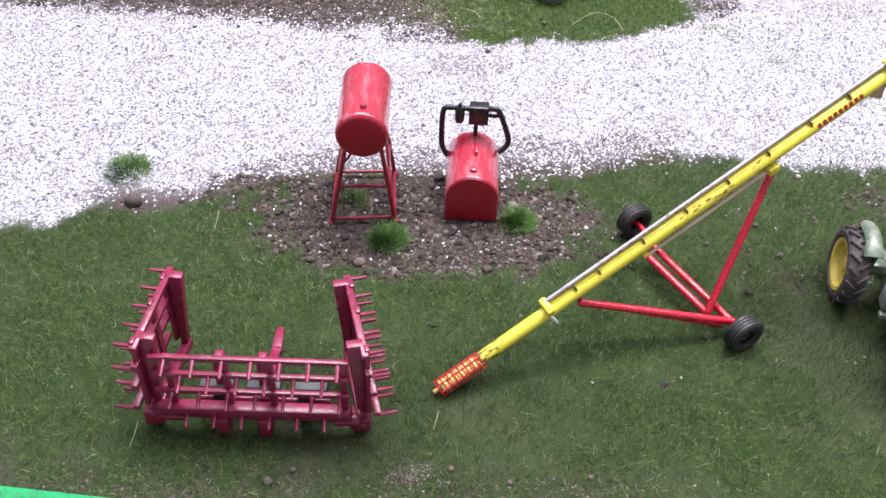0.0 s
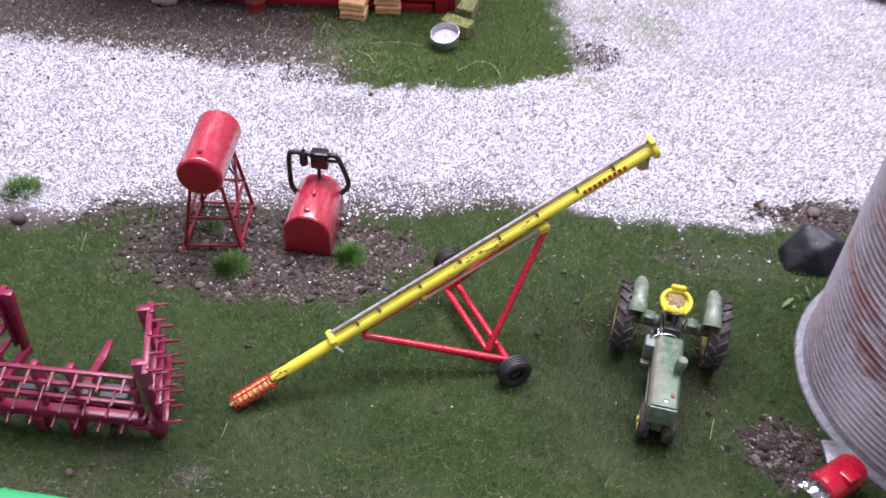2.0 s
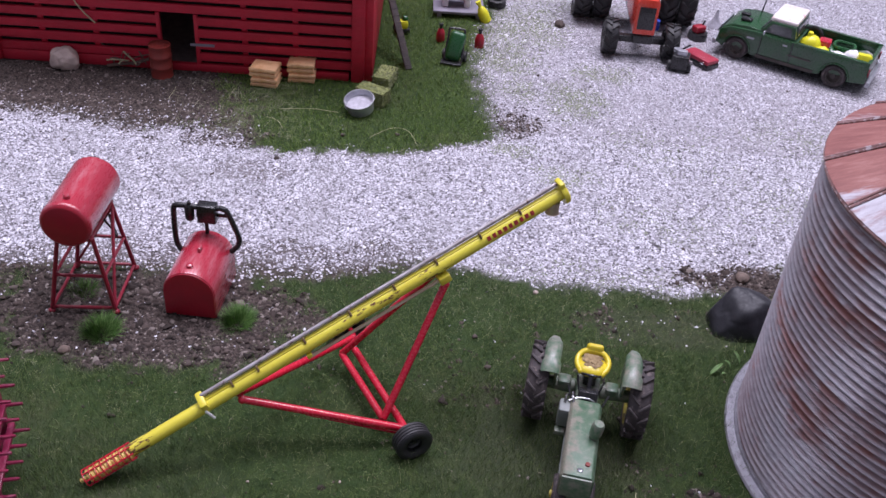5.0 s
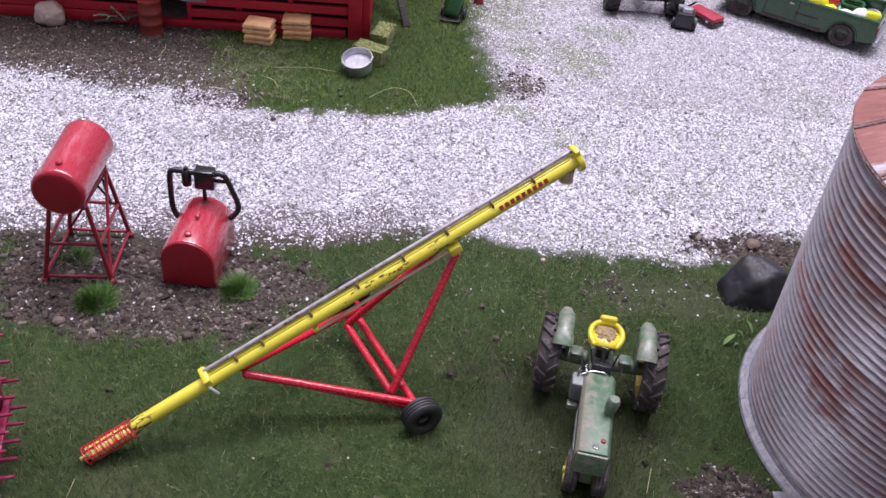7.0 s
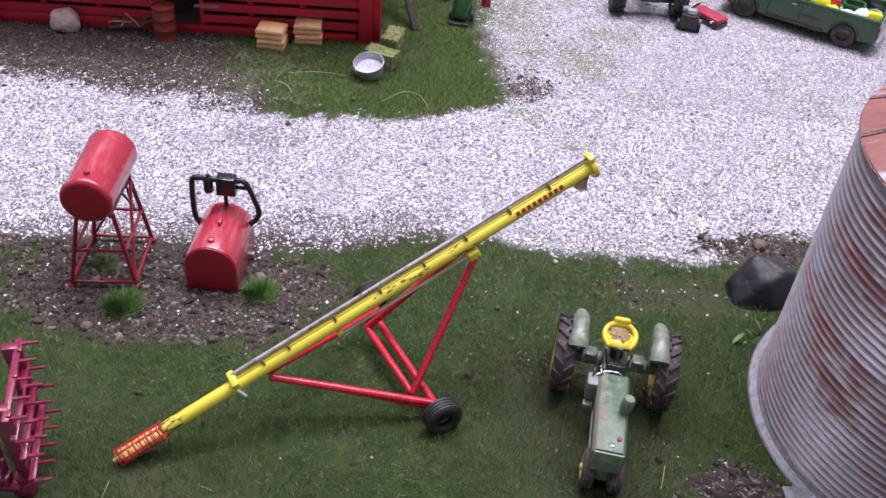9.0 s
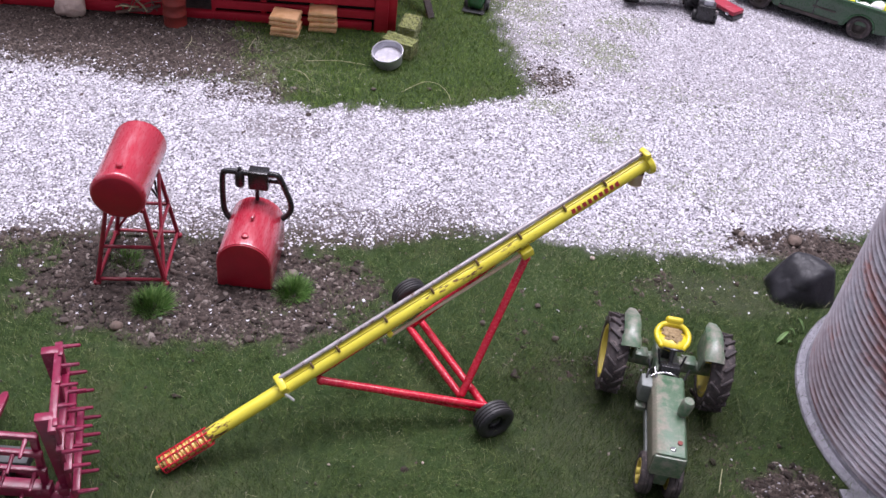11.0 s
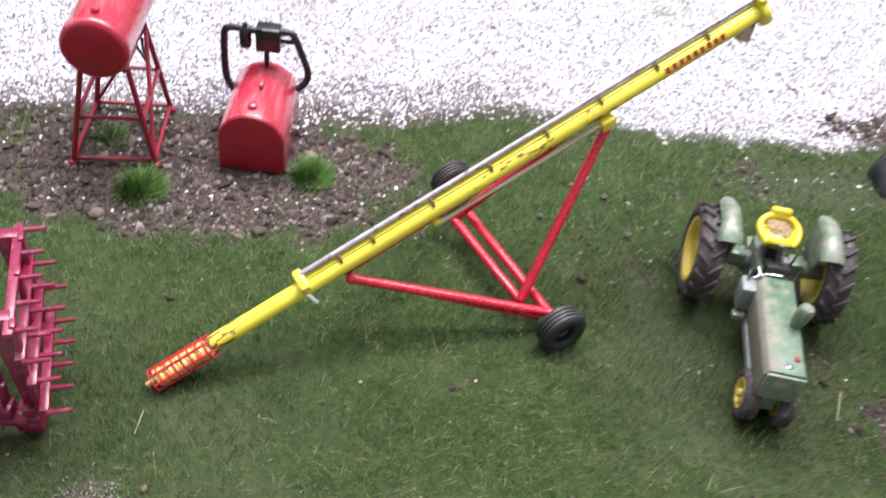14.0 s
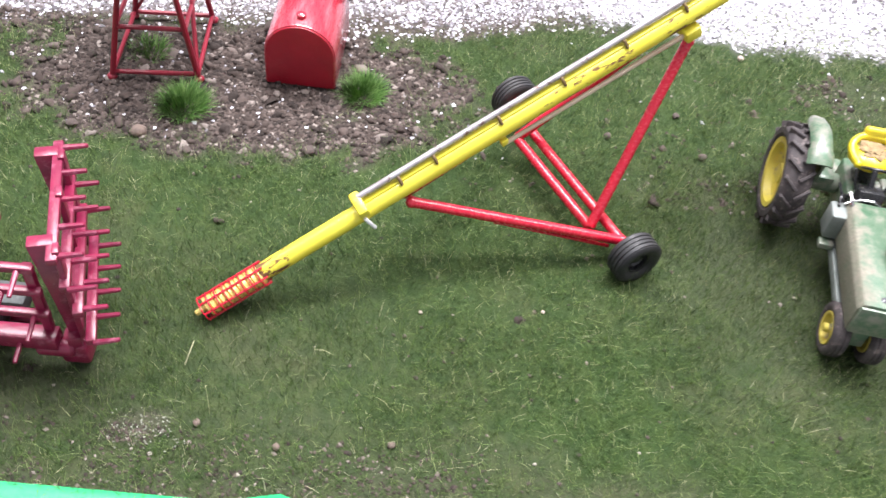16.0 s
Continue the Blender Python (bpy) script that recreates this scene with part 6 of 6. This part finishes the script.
def pickup():
    ob = thing("pickup_truck", place(261.6, 415.4, 0, 151.2), "dark green pickup truck with a white worn roof", "pickup")
    # local x forward from the rear axle, y to its left
    L0, L1, hw = -13.7, 57.5, 13.6
    b = B()
    # body sides with cut wheel arches
    def arch(cx, r, z0, n=8):
        return [(cx + r * math.cos(a), z0 + r * math.sin(a)) for a in np.linspace(0, math.pi, n)]
    out = [(L0, 6.0), (L0 + 0.4, 15.5), (20, 15.7), (22, 15.7), (38, 15.9), (50.5, 15.0), (54.6, 12.8), (55.6, 6.4), (52.2, 5.0)] + arch(45.5, 6.4, 5.2) + [(38.5, 4.4), (7, 4.4)] + arch(0, 6.4, 5.2) + [(-8, 5.0)]
    for s in (-1, 1):
        bb = prism(B(), out, 1.6, T(0, s * (hw - 0.8), 0), 0.3)
        part("body_side", bb, PICKUP, ob, "dark green dusty side panel")
    part("bed_floor", box(B(), 33.0, 2 * hw - 3, 1.6, T(3.4, 0, 7.0), 0), PICKUP, ob)
    part("tailgate", box(B(), 1.6, 2 * hw - 3.0, 9.6, T(L0 + 1.0, 0, 10.8), 0.3), PICKUP, ob)
    part("bed_front", box(B(), 1.4, 2 * hw - 3.0, 9.8, T(19.8, 0, 11.1), 0.2), PICKUP, ob)
    b = prism(B(), [(34, 5), (34, 16.3), (43, 16.9), (50.5, 15.9), (54.2, 13.4), (55.2, 6)], 2 * hw - 3.1, I4, 0.6)
    part("hood", b, PICKUP, ob)
    part("front_grille", box(B(), 0.8, 18, 4.2, T(55.4, 0, 11.2), 0.2), TUB, ob)
    part("bumper", box(B(), 2.0, 27, 2.8, T(56.4, 0, 6.2), 0.5), TUB, ob)
    part("bumper", box(B(), 1.8, 27, 2.6, T(L0 - 1.0, 0, 6.0), 0.5), TUB, ob, "pale dented rear bumper")
    b = prism(B(), [(20.6, 6), (20.6, 15.6), (21.8, 21.8), (33.0, 21.8), (37.2, 16.2), (37.2, 6)], 2 * hw - 3.4, I4, 0.4)
    cab = part("cab", b, PICKUP, ob)
    for s in (-1, 1):
        part("side_window", prism(B(), [(22.6, 16.5), (23.4, 20.8), (32.2, 20.8), (35.0, 16.5)], 0.5, T(0, s * (hw - 1.6), 0), 0.1), GLASSY, cab, "side window with a painted grey reflection")
        part("door", box(B(), 13, 0.5, 9.2, T(28.4, s * (hw + 0.05), 10.6), 0.15), PICKUP, ob)
        part("door_handle", box(B(), 2.0, 0.5, 0.7, T(24, s * (hw + 0.5), 13.4), 0.15), TUB, ob)
        part("emblem", box(B(), 3.6, 0.3, 0.8, T(40.0, s * (hw + 0.15), 12.4), 0.08), TUB, ob)
    for s in (-1, 1):
        part("body_trim", box(B(), 22, 0.35, 0.8, T(22.5, s * (hw + 0.05), 9.4), 0.1), DULLRIM, ob, "dusty side moulding")
        part("sill_panel", box(B(), 27, 0.5, 1.6, T(22.5, s * (hw + 0.02), 4.9), 0.15), DULLRIM, ob)
        part("bed_rail", box(B(), 33.4, 1.9, 0.8, T(3.2, s * (hw - 0.8), 15.5), 0.25), PICKUP, ob)
        part("tail_lamp", box(B(), 0.5, 1.6, 3.4, T(L0 - 0.1, s * (hw - 1.4), 11.0), 0.15), HEAD, ob, "red tail lamp")
        part("headlamp", lathe(B(), [(0, 0.5), (1.0, 0.4), (1.4, 0)], 16, T(55.7, s * 10.2, 11.2) @ R(90, "Y")), TUB, ob, "round headlamp")
        for cx in (0, 45.5):
            part("arch_lip", pipe(B(), [(cx + 6.5 * math.cos(a), s * (hw + 0.05), 5.2 + 6.5 * math.sin(a)) for a in np.linspace(0, math.pi, 13)], 0.4, 6), PICKUP, ob)
    for s in (-1, 1):
        part("seam", box(B(), 0.55, 0.3, 10.6, T(20.7, s * (hw + 0.02), 10.3), 0.05, 1), BLACK, ob, "dark gap between cab and bed")
        part("seam", box(B(), 0.3, 0.2, 9.6, T(35.2, s * (hw + 0.16), 10.5), 0.05, 1), BLACK, ob)
        part("mirror", box(B(), 0.8, 1.6, 1.6, T(34.4, s * (hw + 0.9), 16.9), 0.25), TUB, ob)
    part("windscreen", box(B(), 0.5, 20, 6.6, T(35.3, 0, 19.1) @ R(-36, "Y"), 0.1), GLASSY, cab, "windscreen")
    part("rear_window", box(B(), 0.5, 18, 4.2, T(20.9, 0, 19.0) @ R(10, "Y"), 0.1), GLASSY, cab)
    part("roof", box(B(), 12.4, 22.0, 2.0, T(27.8, 0, 22.6), 0.8), ROOFW, cab, "white roof with red worn patches")
    part("antenna", rod(B(), (43, -9.6, 15.8), (41.5, -10.2, 30), 0.35, seg=6), BLACK, ob)
    part("hood_scoop", box(B(), 5.2, 3.4, 1.6, T(45.5, 5.4, 17.3), 0.6), BLACK, ob, "black air scoop")
    part("hood_scoop", box(B(), 4.4, 3.0, 1.4, T(48, -1.6, 16.9), 0.6), BLACK, ob, "black air scoop")
    for x in (0, 45.5):
        for s in (-1, 1):
            m = T(x, s * (hw - 2.6), 5.4) @ R(-90 * s, "X")
            w = part("wheel", tyre(B(), 5.4, 4.6, 3.3, m, 32, 3), DUSTY, ob, "dusty black tyre")
            part("rim", wheel_rim(B(), 3.4, 4.2, m), DULLRIM, w)
    M = place(261.6, 415.4, 0, 151.2)
    def loc(x, y, z, turn=0):
        return M @ place(x, y, z, turn)
    def load(name, bm, mat, m, label, cat):
        return solo(name, bm, mat, m, label, cat)
    z = 7.8
    ob2 = thing("yellow_jug", loc(15, 5, z), "yellow plastic jug in the truck bed", "jug")
    part("jug", blob(B(), 5.0, 4.6, 5.4, T(0, 0, 5.0), 0.12, 1.0, 3, 2, -0.9), LIME, ob2)
    part("spout", rod(B(), (1, 0, 9), (1, 0, 11.6), 1.2, seg=10), LIME, ob2)
    load("red_box", box(B(), 5.4, 5.6, 8.6, T(0, 0, 4.3), 0.5), RED, loc(9.4, 1.0, z, 8), "red box in the truck bed", "box")
    ob3 = thing("wire_coil", loc(1.0, -1.0, z + 2), "dark green coil of hose in the truck bed", "coil")
    for k in range(4):
        part("loop", pipe(B(), [(4.6 * math.cos(a), 4.6 * math.sin(a), 1 + 1.4 * k + 0.3 * math.sin(3 * a + k)) for a in np.linspace(0, 2 * math.pi, 25)], 0.8, 6), JADE, ob3)
    load("white_ball", blob(B(), 3.6, 3.4, 3.4, T(0, 0, 3.3), 0.05, sub=3), WHITE, loc(-4.0, 6.5, z + 2.4), "round white float in the truck bed", "float")
    load("white_bag", blob(B(), 4.4, 3.0, 2.6, T(0, 0, 2.4), 0.2, sub=3, seed=4), WHITE, loc(1.6, 8.4, z + 2.4), "small white sack in the truck bed", "sack")
    load("yellow_sack", blob(B(), 3.2, 2.8, 3.0, T(0, 0, 2.8), 0.2, sub=3, seed=5), LIME, loc(8.6, 8.2, z + 2.2), "small yellow sack in the truck bed", "sack")
    load("yellow_box", box(B(), 6.0, 6.0, 6.4, T(0, 0, 3.2) @ R(12, "X"), 0.8), LIME, loc(-9.4, 6.4, z + 2.4, 14), "bright yellow box at the tailgate", "box")
    load("teal_tarp", blob(B(), 4.5, 5.5, 2.8, T(0, 0, 2.4), 0.3, sub=3, seed=6), GREEN, loc(-8.4, -2.0, z + 1), "green folded sheet in the truck bed", "sheet")
    load("green_bottle", lathe(B(), [(0, 0), (1.7, 0), (1.8, 0.4), (1.8, 4.4), (0.8, 6.0), (0.8, 7.0), (0, 7.0)], 16, R(64, "X")), JADE, loc(4.4, 5.0, z + 3.4, 30), "green bottle lying in the truck bed", "bottle")
    load("white_can", lathe(B(), [(0, 0), (2.1, 0), (2.2, 0.3), (2.2, 4.8), (1.9, 5.2), (0, 5.2)], 18), WHITE, loc(-3.6, 2.2, z + 2.2), "white can in the truck bed", "can")
    load("black_case", box(B(), 6.0, 4.0, 4.4, T(0, 0, 2.2), 0.5), BLACK, loc(4.6, -8.0, z, 12), "black case in the truck bed", "case")
    load("red_jug", blob(B(), 2.4, 2.2, 3.0, T(0, 0, 2.8), 0.12, sub=3, seed=9), HEAD, loc(13.0, -2.4, z + 1.0), "small red jug in the truck bed", "jug")
    load("pale_rag", blob(B(), 3.2, 3.6, 1.4, T(0, 0, 1.2), 0.35, 1.8, 3, 11), WATER, loc(-8.2, -7.6, z + 2.0), "crumpled pale rag in the truck bed", "rag")
    ob4 = thing("small_tyre", loc(16.8, -7.5, z + 5.6), "small black tyre standing behind the cab", "tyre")
    part("tread", tyre(B(), 4.6, 2.4, 2.8, R(90, "X"), 28, 2), RUBBER, ob4)
    part("rest_box", box(B(), 5.0, 4, 1.6, T(0, 0, -4.9), 0.3), BLACK, ob4)
    return ob


pickup()

# ---- tufts, loose leaves, stones and fibres ----


def tuft(x, y, r, n, tall, seed):
    g = np.random.default_rng(seed)
    a, d = g.uniform(0, 2 * np.pi, n), r * np.sqrt(g.random(n))
    px, py = x + d * np.cos(a), y + d * np.sin(a)
    out = a + g.normal(0, 0.5, n)
    lean = 0.15 + 0.95 * d / r + g.normal(0, 0.18, n)
    ln = tall * g.uniform(0.5, 1.15, n)
    co = np.empty((n, 5, 3))
    wx, wy = -np.sin(out + 0.8) * 0.09, np.cos(out + 0.8) * 0.09
    for k, (f, q, s) in enumerate(((0, 0, -1), (0, 0, 1), (0.6, 0.42, -0.8), (0.6, 0.42, 0.8), (1, 1, 0))):
        co[:, k, 0] = px + np.cos(out) * ln * np.sin(lean) * q + wx * s - x
        co[:, k, 1] = py + np.sin(out) * ln * np.sin(lean) * q + wy * s - y
        co[:, k, 2] = ln * np.cos(lean) * f - 0.3
    faces = np.array([[0, 1, 3], [0, 3, 2], [2, 3, 4]])[None] + 5 * np.arange(n)[:, None, None]
    ob = new("grass_tuft", fast_mesh("grass_tuft", co.reshape(-1, 3) * MM, faces.reshape(-1, 3), BRIGHT))
    ob.matrix_world = place(x, y)
    return tagged(ob, "bright green tuft of grass on bare soil", "grass tuft", "grass tufts")


tuft(-5.5, 199.5, 4.2, 1000, 4.6, 1)
tuft(31.0, 209.0, 3.6, 900, 4.8, 2)
tuft(-84.5, 225.5, 5.6, 1000, 4.6, 3)
tuft(-16.5, 216.0, 4.0, 350, 3.0, 4)


def loose_leaf(x0, y0, z0, x1, y1, z1, wide, name, label):
    """A long narrow leaf from its foot to its tip, bent a little, with a raised midrib and a stalk."""
    p, q = Vector((x0, y0, z0)), Vector((x1, y1, z1))
    ob = thing(name, place(x0, y0), label, "leaf", "loose leaves by the bin")
    d = q - p
    side = d.cross(Vector((0, 0, 1))).normalized()
    b, rows = B(), []
    for k in range(9):
        u = k / 8
        w = wide * math.sin(math.pi * (0.06 + 0.94 * u) ** 0.8) ** 0.8 if k < 8 else 0.04
        c = d * u + Vector((0, 0, z0 + 0.5 * math.sin(math.pi * u)))
        rows.append([b.verts.new(c + side * w * v + Vector((0, 0, 0.25 * abs(v)))) for v in (-1, -0.5, 0, 0.5, 1)])
    for e, g in zip(rows, rows[1:]):
        for i in range(4):
            b.faces.new((e[i], e[i + 1], g[i + 1], g[i]))
    shell(b, 0.14)
    part("blade", b, LEAF, ob)
    part("stalk", rod(B(), (0, 0, -0.4), tuple(d * 0.12 + Vector((0, 0, z0 + 0.15))), 0.16, seg=6), LEAF, ob)


loose_leaf(167.9, 205.0, 0.6, 171.3, 207.6, 2.4, 0.62, "loose_leaf", "narrow pale green leaf lying on the lawn")
loose_leaf(177.2, 210.4, 0.8, 175.2, 212.2, 3.6, 0.55, "loose_leaf", "short green leaf standing beside the bin")
loose_leaf(172.4, 205.6, 0.2, 170.6, 204.2, 1.6, 0.4, "loose_leaf", "small green leaf at the bin flange")
loose_leaf(174.4, 209.0, 0.2, 172.6, 209.8, 1.8, 0.4, "loose_leaf", "small green leaf at the bin flange")

TANSTONE = surface("tan_pebble", (0.20, 0.145, 0.12), (0.12, 0.09, 0.075), rough=0.9, coarse=500, bump=0.7)
CLODSTONE = surface("brown_clod", (0.10, 0.075, 0.065), (0.06, 0.045, 0.04), rough=0.95, coarse=700, bump=0.8)
pebbles = ((-12.5, 190.5, 1.5, "tan"), (-26, 191, 1.1, ""), (118.3, 235.0, 0.8, "pale"), (-2, 186.5, 1.0, ""), (-79, 211.5, 2.4, "brown"), (22, 189.5, 1.2, ""), (-10, 224, 1.6, ""), (8, 228, 1.5, ""),
           (69, 154.5, 0.34, "pale"), (47, 152, 0.34, "pale"), (104, 199, 0.9, ""), (100, 212, 0.8, ""), (84, 203, 0.8, ""), (134, 446, 2.6, ""), (45.4, 320.4, 0.8, ""), (66.0, 324.6, 0.8, ""), (186, 252, 2.2, "tan"), (13, 126, 0.6, "tan"), (26, 123, 0.6, "tan"), (-27, 121.5, 1.1, ""), (-22, 124.5, 0.8, ""), (44, 125, 0.6, "tan"))
for k, (x, y, r, tone) in enumerate(pebbles):
    solo("pebble", blob(B(), r * 1.15, r, r * 0.8, T(0, 0, r * 0.35), 0.25, 1.2, 2, k + 1), {"pale": STONE, "tan": TANSTONE}.get(tone, CLODSTONE), place(x, y, float(height(np.array([x]), np.array([y]))[0]), 37 * k), ("pale small pebble on the grass" if tone == "pale" else "small rough brown clod on the ground"), "pebble")

fibres = (((74.4, 317.1, 0.2), (72.6, 321.3, 1.4), (69.6, 326.2, 1.6), (65.0, 327.5, 1.6), (61.1, 325.1, 1.4), (55.6, 320.2, 0.4)), ((-54, 200.5, 0.3), (-53.5, 202, 2.0), (-53, 205.0, 4.2)), ((8.8, 136.5, 0.4), (9.3, 138, 1.6), (9.8, 140.0, 2.6)),
          ((-59, 128.5, 0.4), (-58, 131, 2.5), (-57.4, 133, 4.2)), ((140, 152, 0.4), (140.6, 155, 2.2), (141.0, 157, 3.4)),
          ((-27, 336, 0.4), (-25.5, 340, 2.0), (-26.5, 345, 1.2)), ((-4, 341, 0.4), (-2.5, 345, 2.6), (-2, 348, 1.0)), ((14, 329, 0.5), (19, 325, 1.6), (22, 321, 0.6)), ((18, 336, 0.5), (30, 337, 1.4), (41, 337, 0.8)))
for p in fibres:
    solo("dry_fibre", pipe(B(), curve_points(p, 6), 0.09, 5), TWIG, I4, "single long pale grass fibre", "grass fibre", "loose dry fibres")
